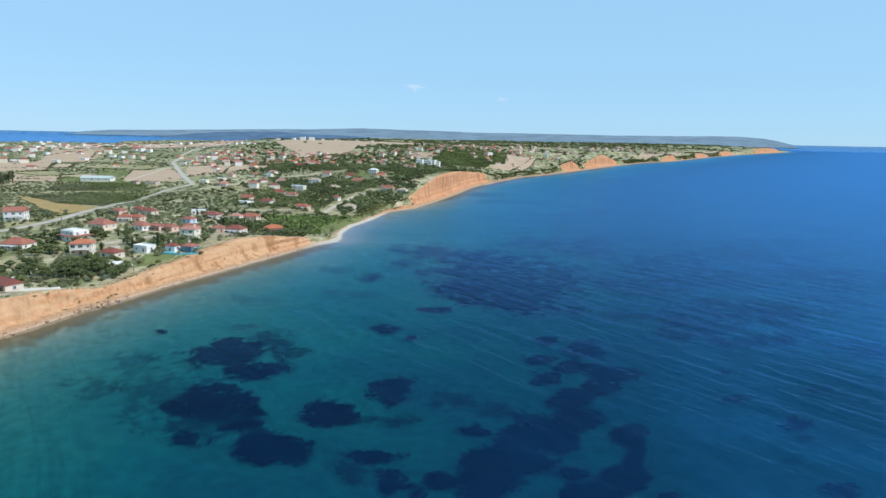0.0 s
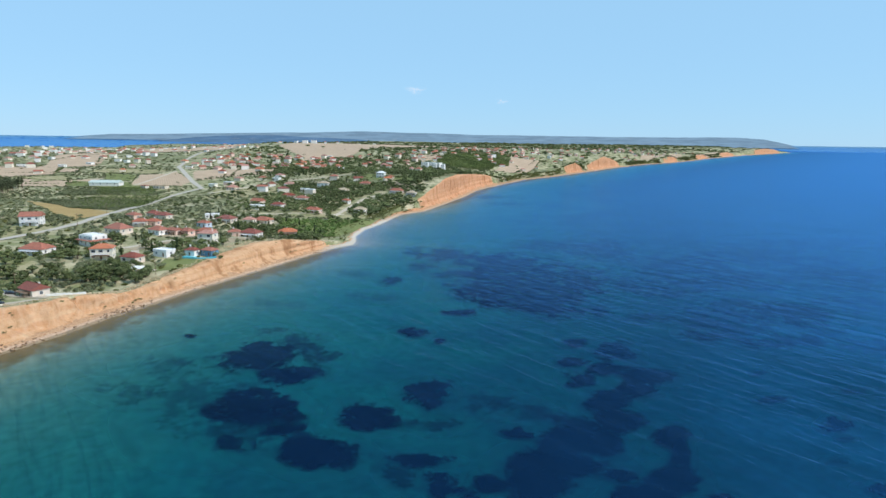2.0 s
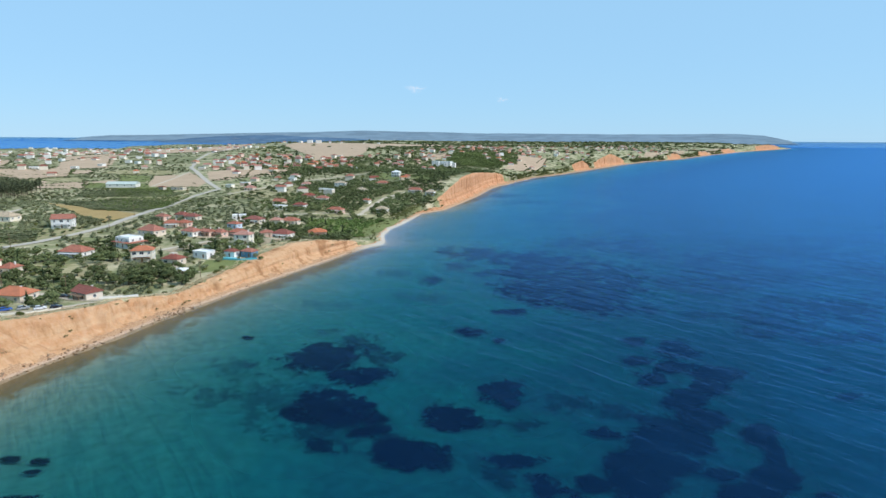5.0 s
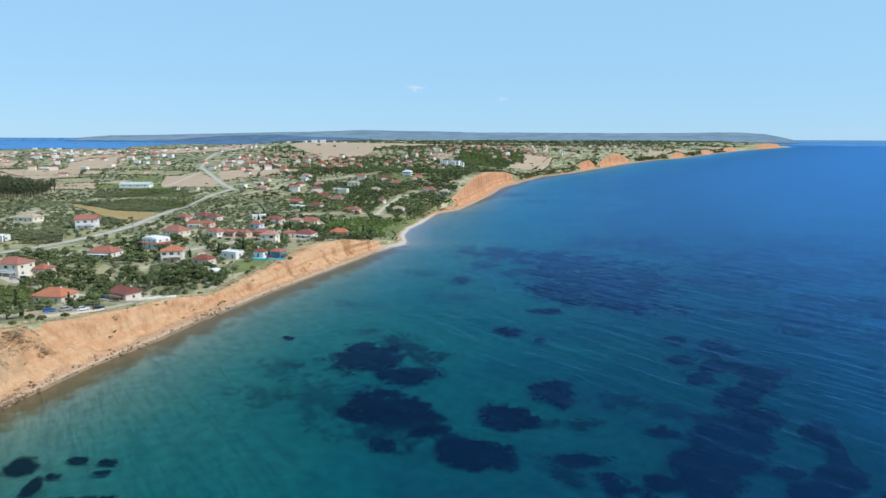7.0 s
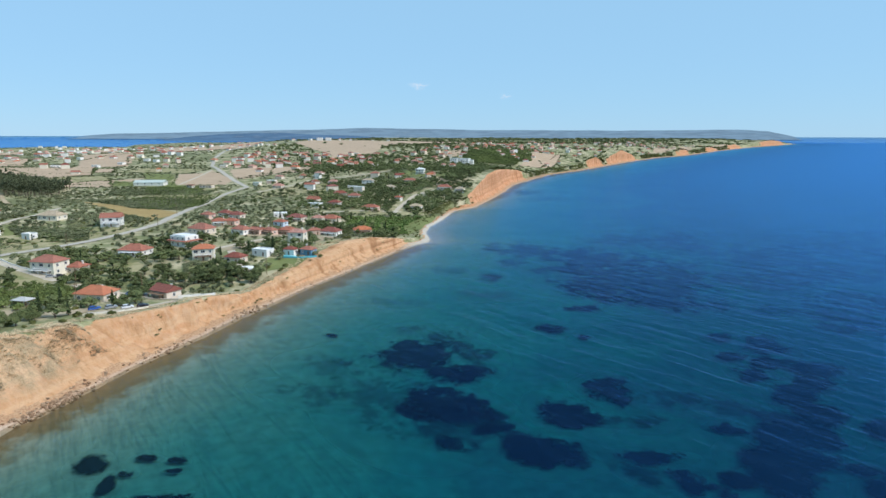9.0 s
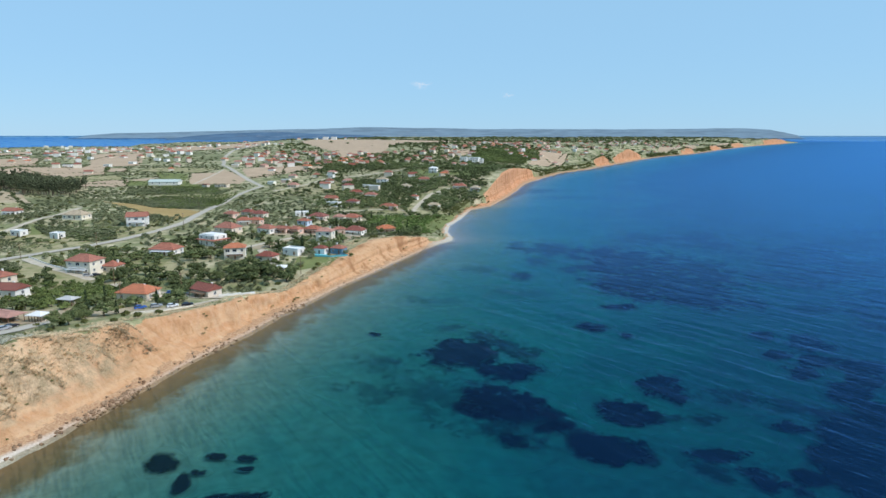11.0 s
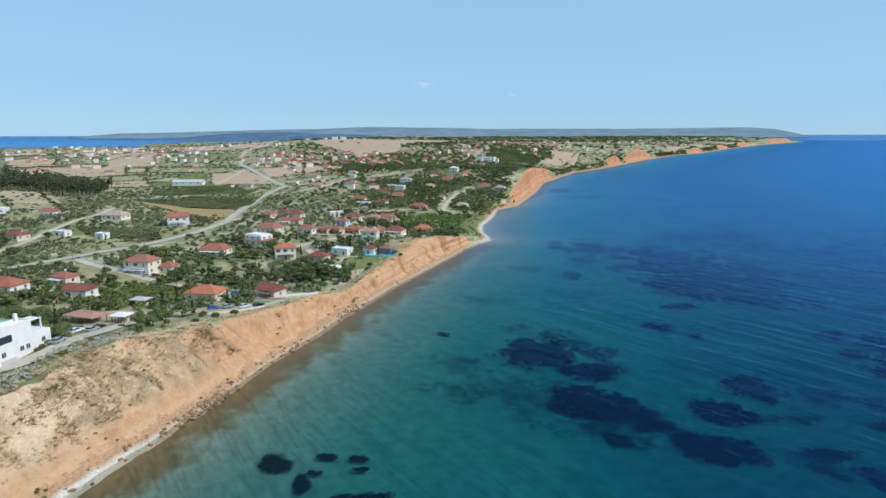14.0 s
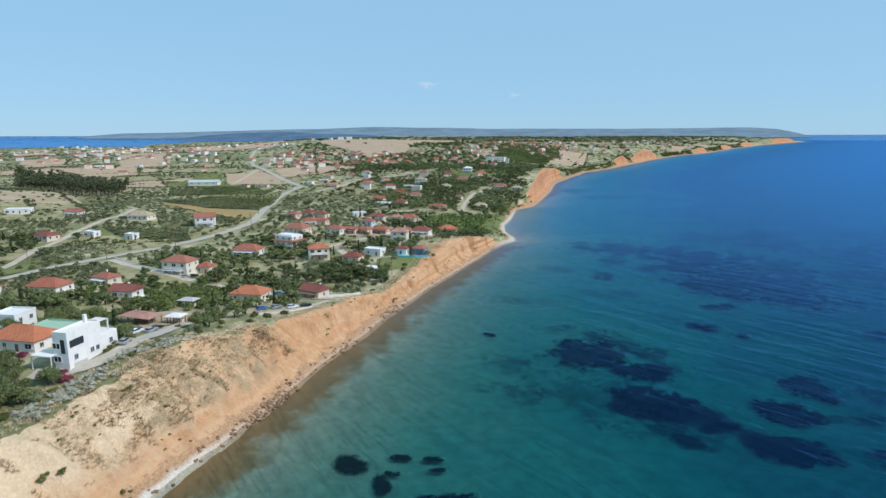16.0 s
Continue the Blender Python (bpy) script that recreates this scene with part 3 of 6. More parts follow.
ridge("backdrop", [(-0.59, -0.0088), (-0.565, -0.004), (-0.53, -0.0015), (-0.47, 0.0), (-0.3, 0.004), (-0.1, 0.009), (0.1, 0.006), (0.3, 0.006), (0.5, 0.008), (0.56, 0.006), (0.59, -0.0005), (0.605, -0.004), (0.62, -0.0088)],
      -0.009, 4800, haze_material("far_hill_haze", (0.2, 0.34, 0.47)), "hills on the horizon in painted pale blue haze")
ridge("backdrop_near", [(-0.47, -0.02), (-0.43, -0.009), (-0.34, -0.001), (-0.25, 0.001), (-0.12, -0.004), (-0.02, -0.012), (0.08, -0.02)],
      -0.02, 4600, haze_material("near_hill_haze", (0.105, 0.22, 0.37)), "wooded hill beyond the peninsula in painted blue haze")


def cloud_material():
    m = Nodes("thin_cloud", 1.0, 0.0)
    # the sunlit white is put in as emission; no lamp lights the wisp
    glow = m.node("ShaderNodeEmission", Color=(0.85, 0.9, 0.96, 1), Strength=0.95)
    clear = m.node("ShaderNodeBsdfTransparent")
    thick = m.math("MULTIPLY", m.attr("core"), m.grey(m.noise(0.03, 5), 0.35, 0.7))
    both = m.node("ShaderNodeMixShader", Fac=thick)
    m.tree.links.new(clear.outputs[0], both.inputs[1])
    m.tree.links.new(glow.outputs[0], both.inputs[2])
    m.tree.links.new(both.outputs[0], m.tree.nodes["Material Output"].inputs["Surface"])
    return m.mat


def cloud(sx, sz, wide, high, mat):
    """A wisp of far cloud, at a bearing and a height over distance."""
    d, n, rings = 4850.0, 24, 5
    pts, core, faces = [(0, 0, 0)], [0.8], []
    for r in range(1, rings + 1):
        for k in range(n):
            a = 2 * math.pi * k / n
            q = r / rings * (1 + 0.25 * math.sin(3 * a + sx * 9))
            pts.append((wide * q * math.cos(a), 30 * math.sin(2 * a), high * q * math.sin(a)))
            core.append(0.8 * (1 - r / rings))
    for k in range(n):
        faces.append((0, 1 + k, 1 + (k + 1) % n))
        for r in range(rings - 1):
            a, b = 1 + r * n + k, 1 + r * n + (k + 1) % n
            faces.append((a, a + n, b + n, b))
    data = bpy.data.meshes.new("cloud")
    data.from_pydata(pts, [], faces)
    data.materials.append(mat)
    ob = new("cloud", data)
    give(ob, "core", core)
    ob.location = (-75 + sx * d, 5 + d, 77.4 + sz * d)
    return tagged(ob, "small wisp of white cloud in clear sky", "cloud", kind="structure")


wisp = cloud_material()
cloud(-0.018, 0.076, 85, 32, wisp)
cloud(0.122, 0.06, 50, 22, wisp)


# ---- materials of the land ----
def field_material(name, light, dark, stripe=0.0, turn=0.0, green=None):
    m = Nodes(name, 0.95, 0.05)
    fine, mid = m.noise(0.9, 4), m.noise(0.05, 5)
    c = m.mix(m.grey(mid, 0.35, 0.65), light, dark)
    c = m.mix(m.grey(fine, 0.4, 0.75, 0, 0.5), c, tuple(0.7 * v for v in dark))
    if stripe:
        rows = m.node("ShaderNodeTexWave", Vector=m.stretch(1, 1, 0, turn), Scale=stripe, Distortion=1.5, Detail=2.0)
        c = m.mix(m.math("MULTIPLY", rows.outputs["Fac"], 0.35), c, tuple(0.6 * v for v in dark))
    if green:
        c = m.mix(m.grey(m.noise(0.16, 4), 0.48, 0.62), c, green)
    m.colour(c)
    m.bump(fine, 0.5, 0.2)
    return m.mat


FIELDS = {
    "stubble": field_material("stubble_field", (0.56, 0.41, 0.28), (0.48, 0.35, 0.235), 0.12, 25),
    "golden": field_material("ripe_field", (0.46, 0.33, 0.14), (0.38, 0.26, 0.11), 0.2, 60),
    "meadow": field_material("rough_meadow", (0.42, 0.36, 0.21), (0.32, 0.28, 0.15), green=(0.2, 0.21, 0.085)),
    "grass": field_material("mown_grass", (0.22, 0.235, 0.09), (0.15, 0.175, 0.065)),
    "orchard": field_material("orchard_floor", (0.17, 0.17, 0.08), (0.1, 0.11, 0.045), green=(0.06, 0.08, 0.03)),
    "sand": field_material("bare_earth_yard", (0.47, 0.38, 0.26), (0.38, 0.29, 0.18)),
}
FIELD_WORDS = {"stubble": "pale harvested stubble field", "golden": "golden dry grain field strip", "meadow": "rough half-dry meadow",
               "grass": "green mown grass plot", "orchard": "dark green orchard floor", "sand": "bare sandy earth yard"}


def road_material(name, light, dark):
    m = Nodes(name, 0.85, 0.2)
    c = m.mix(m.grey(m.noise(0.25, 5), 0.4, 0.65), light, dark)
    m.colour(m.mix(m.grey(m.noise(3.0, 3), 0.5, 0.8, 0, 0.4), c, tuple(0.6 * v for v in dark)))
    return m.mat


ROADS = {"asphalt": road_material("sun_bleached_asphalt", (0.5, 0.445, 0.365), (0.42, 0.37, 0.3)),
         "track": road_material("dusty_track", (0.56, 0.48, 0.37), (0.46, 0.38, 0.28))}


def wall_material(name, colour):
    m = Nodes(name, 0.85, 0.2)
    c = m.mix(m.grey(m.noise(0.6, 5), 0.45, 0.75, 0, 0.5), colour, tuple(0.78 * v for v in colour))
    m.colour(m.mix(m.grey(m.noise(1.0, 4, m.stretch(2.0, 2.0, 0.15)), 0.55, 0.8, 0, 0.2), c, tuple(0.7 * v for v in colour)))
    m.bump(m.noise(4, 3), 0.15, 0.05)
    return m.mat


def tile_material(name, colour):
    m = Nodes(name, 0.8, 0.2)
    rnd = m.random()
    rows = m.node("ShaderNodeTexWave", Vector=m.stretch(1, 1, 1, 35), Scale=1.1, Distortion=0.6)
    c = m.mix(m.grey(m.noise(0.5, 5), 0.35, 0.7), colour, tuple(0.7 * v for v in colour))
    c = m.mix(m.grey(m.noise(2.4, 4), 0.5, 0.75, 0, 0.5), c, tuple(0.5 * v + 0.02 for v in colour))
    c = m.mix(m.grey(rnd, 0, 1, 0, 0.35), c, tuple(0.6 * v + 0.1 for v in colour))
    m.colour(c)
    m.bump(rows.outputs["Fac"], 0.5, 0.12)
    return m.mat


def plain(name, colour, rough=0.6, metal=0.0, spec=0.4):
    m = Nodes(name, rough, spec)
    m.bsdf.inputs["Metallic"].default_value = metal
    m.colour(m.mix(m.grey(m.noise(1.5, 4), 0.45, 0.75, 0, 0.4), colour, tuple(0.75 * v for v in colour)))
    return m.mat


WALLS = {"white": wall_material("white_render", (0.78, 0.75, 0.69)), "cream": wall_material("cream_render", (0.74, 0.68, 0.55)),
         "pink": wall_material("peach_render", (0.72, 0.52, 0.42)), "turquoise": wall_material("turquoise_render", (0.1, 0.4, 0.46)), "tan": wall_material("tan_render", (0.68, 0.59, 0.48)),
         "blue": wall_material("blue_render", (0.14, 0.27, 0.36)), "paleblue": wall_material("pale_blue_render", (0.55, 0.63, 0.72))}
ROOFS = {"red": tile_material("red_roof_tiles", (0.44, 0.15, 0.09)), "orange": tile_material("orange_roof_tiles", (0.58, 0.18, 0.075)),
         "darkred": tile_material("dark_red_roof_tiles", (0.30, 0.085, 0.055)), "pink": tile_material("faded_roof_tiles", (0.55, 0.27, 0.2)),
         "tan": tile_material("sandy_roof_tiles", (0.55, 0.42, 0.28)), "white": wall_material("white_roof_screed", (0.74, 0.73, 0.7)),
         "green": wall_material("green_roof_coating", (0.34, 0.5, 0.37))}
WORD = {"white": "white", "cream": "cream", "pink": "peach", "tan": "tan", "blue": "blue", "paleblue": "pale blue", "red": "red tiled", "orange": "bright orange tiled",
        "darkred": "dark red tiled", "green": "green coated flat"}
GLASS = plain("dark_window_glass", (0.03, 0.04, 0.05), 0.12, 0, 0.6)
FRAME = plain("white_painted_frame", (0.7, 0.7, 0.68), 0.5)
TIMBER = plain("weathered_timber", (0.2, 0.12, 0.07), 0.8)
METAL = plain("galvanised_sheet", (0.5, 0.48, 0.45), 0.6, 0.0)
SHEET = plain("pale_green_sheet", (0.5, 0.55, 0.49), 0.6, 0.0)
RUBBER = plain("black_rubber", (0.02, 0.02, 0.02), 0.8)
POOL = plain("turquoise_pool_paint", (0.12, 0.55, 0.62), 0.3)
CARS = {"white": plain("white_car_paint", (0.75, 0.75, 0.75), 0.25), "black": plain("black_car_paint", (0.02, 0.02, 0.025), 0.25),
        "blue": plain("blue_car_paint", (0.04, 0.12, 0.4), 0.25), "silver": plain("silver_car_paint", (0.45, 0.46, 0.48), 0.3, 0.4),
        "red": plain("red_car_paint", (0.4, 0.04, 0.03), 0.25)}


def leaf_material(name, dark, light):
    m = Nodes(name, 0.75, 0.15)
    tone = m.math("ADD", m.math("MULTIPLY", m.random(), 0.5), m.math("MULTIPLY", m.attr("tone"), 0.5))
    c = m.mix(m.island(), dark, light)
    c = m.mix(m.math("MULTIPLY", tone, 0.4), c, tuple(0.6 * v for v in dark))
    c = m.mix(m.grey(m.noise(0.02, 3), 0.45, 0.6, 0, 0.35), c, tuple(1.25 * v for v in light))
    m.colour(c)
    glow = m.node("ShaderNodeBsdfTranslucent", Color=c)
    both = m.node("ShaderNodeMixShader", Fac=0.22)
    m.tree.links.new(m.bsdf.outputs[0], both.inputs[1])
    m.tree.links.new(glow.outputs[0], both.inputs[2])
    m.tree.links.new(both.outputs[0], m.tree.nodes["Material Output"].inputs["Surface"])
    return m.mat


LEAVES = {"olive": leaf_material("olive_leaves", (0.069, 0.081, 0.037), (0.289, 0.306, 0.164)),
          "broad": leaf_material("broadleaf_foliage", (0.041, 0.055, 0.019), (0.206, 0.239, 0.095)),
          "citrus": leaf_material("fruit_tree_leaves", (0.051, 0.071, 0.018), (0.228, 0.278, 0.091)),
          "pine": leaf_material("pine_needles", (0.036, 0.045, 0.022), (0.159, 0.176, 0.090)),
          "cypress": leaf_material("cypress_foliage", (0.025, 0.042, 0.018), (0.065, 0.09, 0.035)),
          "bush": leaf_material("scrub_leaves", (0.041, 0.048, 0.013), (0.194, 0.201, 0.063)),
          "reed": leaf_material("reed_leaves", (0.091, 0.146, 0.037), (0.213, 0.287, 0.085)),
          "dry": leaf_material("dry_scrub", (0.54, 0.41, 0.245), (0.74, 0.59, 0.39)),
          "straw": leaf_material("withered_grass", (0.38, 0.285, 0.17), (0.58, 0.455, 0.29)),
          "grey": leaf_material("silver_scrub_leaves", (0.28, 0.275, 0.19), (0.48, 0.465, 0.36)),
          "purple": leaf_material("bougainvillea_bloom", (0.16, 0.03, 0.05), (0.32, 0.07, 0.1))}
BARK = plain("rough_bark", (0.14, 0.1, 0.07), 0.95)


# ---- helpers for things ----
def part(name, bm, material, parent=None, label=""):
    """One bmesh as one mesh object under a thing or a part."""
    data = bpy.data.meshes.new(name)
    bm.to_mesh(data)
    bm.free()
    for mat in material if isinstance(material, (list, tuple)) else [material]:
        data.materials.append(mat)
    ob = new(name, data)
    ob.parent = parent
    return tagged(ob, label)


def shared(name, data, parent, m):
    ob = new(name, data)
    ob.parent = parent
    ob.matrix_local = m
    return ob


def box(bm, x, y, z, w, d, h, bevel=0.0):
    """A block that stands on z, centred on x, y."""
    made = bmesh.ops.create_cube(bm, size=1, matrix=Matrix.LocRotScale((x, y, z + h / 2), None, (w, d, h)))
    if bevel:
        edges = {e for v in made["verts"] for e in v.link_edges}
        bmesh.ops.bevel(bm, geom=list(edges), offset=bevel, segments=1, affect="EDGES")
    return bm


def solid(pts, faces):
    bm = bmesh.new()
    vs = [bm.verts.new(p) for p in pts]
    for f in faces:
        bm.faces.new([vs[i] for i in f])
    return bm


def base(name, x, y, turn, label, category, group="", sink=0.0):
    ob = new(name)
    ob.empty_display_size = 0.5
    ob.matrix_world = pose(x, y, float(ground_z(x, y)) - sink, 0, 0, turn)
    return tagged(ob, label, category, group)


TAKEN = []          # discs of the plan that no tree may stand in: x, y, radius
QUADS = []          # fields with no trees
LINES = []          # roads


def lift(x, y):
    return ground_z(x, y) + 0.12 + 0.0009 * np.maximum(shore_x(y) - x, 0)


def field(kind, a, b, c, d):
    """A plot of land between four corners, laid over the ground."""
    a, b, c, d = (np.array(p, float) for p in (a, b, c, d))
    n = int(np.clip(max(np.linalg.norm(b - a), np.linalg.norm(c - d)) / 7, 4, 40))
    k = int(np.clip(max(np.linalg.norm(d - a), np.linalg.norm(c - b)) / 7, 4, 40))
    s, t = np.meshgrid(np.linspace(0, 1, n + 1), np.linspace(0, 1, k + 1), indexing="ij")
    s, t = s[..., None], t[..., None]
    p = a * (1 - s) * (1 - t) + b * s * (1 - t) + c * s * t + d * (1 - s) * t
    x, y = p[..., 0], p[..., 1]
    wob = np.clip((y - 200) / 500, 0.15, 2.0)
    x = x + 1.5 * wob * vnoise(p[..., 1] / 14, p[..., 0] / 14, 71)
    y = y + 3.0 * wob * vnoise(p[..., 0] / 14, p[..., 1] / 14, 72)
    ob = sheet("field", x, y, lift(x, y) + 0.0015 * len(QUADS), [FIELDS[kind]])
    QUADS.append((kind, np.array([a, b, c, d])))
    return tagged(ob, FIELD_WORDS[kind], "field", kind="structure")


def road(kind, width, *pts):
    """A strip along a smooth line through the given places."""
    p = np.array(pts, float)
    along = np.r_[0, np.cumsum(np.linalg.norm(np.diff(p, axis=0), axis=1))]
    s = np.arange(0, along[-1], 4.0)
    x, y = np.interp(s, along, p[:, 0]), np.interp(s, along, p[:, 1])
    soft = np.ones(5) / 5
    if len(s) > 9:
        x[2:-2], y[2:-2] = np.convolve(x, soft, "valid"), np.convolve(y, soft, "valid")
    g = np.stack([np.gradient(x), np.gradient(y)], 1)
    g /= np.linalg.norm(g, axis=1)[:, None] + 1e-9
    off = np.linspace(-0.5, 0.5, 5)[None] * (width * (1 + 0.12 * vnoise(s / 9, 1.5, 81)))[:, None]
    gx, gy = x[:, None] - g[:, 1:] * off, y[:, None] + g[:, :1] * off
    ob = sheet("road", gx, gy, lift(gx, gy) + 0.15, [ROADS[kind]])
    LINES.append((width, np.stack([x, y], 1)))
    return tagged(ob, "sun-bleached asphalt country road" if kind == "asphalt" else "pale dusty unpaved track", "road", kind="structure")


# ---- fields and roads ----
field("stubble", (-470, 1770), (-440, 2150), (-178, 1850), (-272, 1169))
field("stubble", (-297, 1389), (-182, 1649), (-191, 1152), (-253, 1080))
field("stubble", (-363, 870), (-316, 940), (-298, 841), (-328, 785))
field("stubble", (-316, 940), (-231, 913), (-253, 850), (-298, 841))
field("stubble", (-381, 769), (-388, 872), (-329, 775), (-322, 731))
field("meadow", (-505, 856), (-403, 842), (-403, 880), (-503, 909))
field("stubble", (-678, 877), (-557, 882), (-534, 827), (-579, 789))
field("stubble", (-742, 860), (-682, 877), (-600, 816), (-713, 818))
field("meadow", (-575, 789), (-511, 815), (-455, 735), (-512, 722))
field("meadow", (-358, 370), (-307, 375), (-296, 360), (-313, 334))
field("meadow", (-398, 364), (-376, 360), (-364, 328), (-363, 312))
field("grass", (-363, 312), (-342, 321), (-334, 295), (-340, 280))
field("meadow", (-308, 315), (-280, 297), (-268, 266), (-285, 277))
field("meadow", (-280, 297), (-249, 275), (-256, 255), (-268, 266))
field("meadow", (-518, 568), (-488, 573), (-417, 488), (-449, 473))
field("stubble", (-820, 1033), (-760, 1060), (-710, 951), (-755, 928))
field("stubble", (-739, 1170), (-725, 1348), (-566, 1003), (-618, 967))
field("stubble", (-828, 1692), (-737, 1791), (-563, 1341), (-677, 1351))
field("stubble", (-687, 1737), (-607, 1932), (-512, 1428), (-571, 1348))
field("grass", (-168, 329), (-145, 333), (-148, 313), (-165, 304))
field("sand", (-204, 354), (-185, 384), (-167, 397), (-193, 347))
field("sand", (-202, 403), (-164, 405), (-167, 393), (-200, 389))
field("sand", (-155, 387), (-122, 446), (-126, 404), (-148, 368))
field("orchard", (-12, 1284), (183, 1560), (95, 1215), (-14, 1150))
field("stubble", (175, 1485), (272, 1564), (173, 1245), (103, 1218))
field("stubble", (-74, 1189), (-8, 1297), (-3, 1258), (-46, 1157))
field("stubble", (820, 2414), (1099, 2744), (1026, 2490), (680, 2051))
field("stubble", (1293, 3017), (1610, 3362), (1474, 3144), (1141, 2668))
field("sand", (-70, 785), (-42, 726), (-54, 679), (-75, 702))
field("orchard", (-373, 601), (-296, 637), (-283, 536), (-310, 502))
field("orchard", (-432, 682), (-316, 670), (-312, 632), (-408, 624))
field("meadow", (-387, 696), (-322, 717), (-318, 676), (-380, 657))
field("meadow", (-275, 717), (-191, 759), (-166, 637), (-256, 612))
field("grass", (-126, 882), (-15, 798), (-47, 728), (-112, 796))
field("meadow", (-494, 504), (-487, 521), (-448, 474), (-467, 464))
field("grass", (-301, 270), (-286, 271), (-285, 260), (-295, 257))
field("meadow", (-252, 318), (-224, 314), (-222, 297), (-247, 299))
field("sand", (-227, 212), (-204, 229), (-202, 221), (-220, 200))
field("sand", (-202, 221), (-186, 237), (-182, 230), (-194, 217))
field("stubble", (-246, 1837), (150, 2500), (160, 2250), (-201, 1568))
field("meadow", (-153, 618), (-72, 565), (-77, 545), (-152, 539))
field("stubble", (-1055, 1365), (-1109, 1551), (-937, 1295), (-939, 1176))
field("stubble", (-467, 765), (-443, 785), (-442, 754), (-461, 735))
field("stubble", (-618, 784), (-572, 784), (-559, 742), (-607, 754))
field("stubble", (-945, 1509), (-957, 1773), (-770, 1392), (-842, 1337))
field("grass", (-151, 521), (-84, 552), (-94, 452), (-141, 455))
field("grass", (-84, 552), (-70, 560), (-92, 455), (-94, 452))
field("meadow", (-368, 635), (-296, 643), (-292, 601), (-357, 597))
field("grass", (-470, 757), (-377, 748), (-364, 700), (-448, 712))
field("meadow", (-331, 563), (-302, 572), (-270, 451), (-276, 451))
field("meadow", (-302, 407), (-268, 404), (-273, 384), (-295, 381))
field("grass", (-364, 411), (-301, 395), (-290, 371), (-345, 380))
field("stubble", (-701, 892), (-578, 919), (-547, 855), (-663, 838))
field("stubble", (-549, 781), (-465, 752), (-447, 709), (-516, 728))
field("meadow", (-245, 315), (-218, 315), (-212, 296), (-234, 298))
field("grass", (-469, 837), (-422, 825), (-400, 763), (-437, 773))
field("sand", (-522, 544), (-488, 584), (-436, 523), (-484, 490))
field("meadow", (-451, 441), (-414, 471), (-395, 425), (-439, 423))
field("stubble", (-849, 1063), (-774, 1075), (-708, 957), (-778, 956))
field("stubble", (-668, 1050), (-616, 1096), (-561, 981), (-606, 931))
field("stubble", (-684, 885), (-569, 907), (-549, 855), (-655, 840))
field("meadow", (-535, 782), (-482, 775), (-456, 723), (-489, 712))
field("meadow", (-374, 636), (-312, 633), (-313, 612), (-368, 609))
field("sand", (-246, 212), (-226, 224), (-216, 211), (-231, 188))
field("stubble", (-713, 871), (-536, 890), (-517, 850), (-674, 815))
field("stubble", (-518, 738), (-476, 772), (-442, 701), (-486, 687))
field("stubble", (-819, 1025), (-757, 1030), (-695, 938), (-741, 912))
field("stubble", (-664, 1030), (-687, 1264), (-548, 952), (-592, 897))
field("meadow", (-364, 626), (-317, 638), (-309, 610), (-360, 603))
field("meadow", (-300, 399), (-281, 406), (-283, 374), (-306, 367))
field("meadow", (-375, 383), (-322, 383), (-302, 368), (-359, 359))
field("stubble", (-358, 854), (-270, 892), (-278, 845), (-325, 778))
field("stubble", (-419, 829), (-367, 836), (-323, 734), (-380, 723))
field("golden", (-399, 567), (-336, 530), (-271, 477), (-275, 426))
field("orchard", (-405, 584), (-312, 606), (-282, 500), (-330, 514))
field("orchard", (-405, 703), (-343, 712), (-320, 643), (-376, 635))
field("orchard", (-361, 406), (-300, 396), (-288, 372), (-333, 378))
field("meadow", (-258, 309), (-233, 319), (-210, 306), (-233, 297))
field("stubble", (-59, 1268), (5, 1323), (-0, 1259), (-62, 1166))
field("orchard", (47, 1231), (161, 1429), (143, 1321), (31, 1174))
field("stubble", (137, 1322), (184, 1448), (263, 1557), (198, 1378))
field("meadow", (-284, 210), (-258, 226), (-250, 215), (-272, 199))
road("asphalt", 5.5, (-333, 271), (-330, 306), (-314, 329), (-294, 355), (-273, 393), (-264, 421), (-279, 504), (-293, 605), (-294, 660), (-291, 711))
road("asphalt", 6, (-291, 711), (-323, 765), (-365, 845), (-413, 940), (-461, 1093), (-505, 1275), (-544, 1670), (-464, 1829))
road("track", 4.5, (-310, 321), (-280, 296), (-253, 277), (-247, 275))
road("track", 4.5, (-353, 299), (-366, 345), (-370, 404), (-369, 448), (-384, 504))
road("track", 3, (-377, 726), (-382, 811), (-388, 872))
road("track", 4, (-181, 248), (-192, 246), (-209, 257), (-231, 265), (-239, 272))
road("track", 4.5, (-204, 352), (-184, 379), (-164, 395), (-137, 409))
road("track", 4.5, (-193, 347), (-177, 314), (-161, 304))
road("track", 3, (-203, 217), (-194, 220), (-187, 231), (-180, 247))
road("track", 4.5, (-113, 549), (-107, 602), (-96, 655), (-72, 683))
road("asphalt", 5, (-238, 146), (-231, 146), (-225, 151), (-222, 162), (-222, 176), (-224, 188), (-221, 200))
road("track", 3, (-191, 508), (-142, 564), (-104, 569))
road("track", 4, (-265, 659), (-228, 772), (-187, 799), (-134, 859))


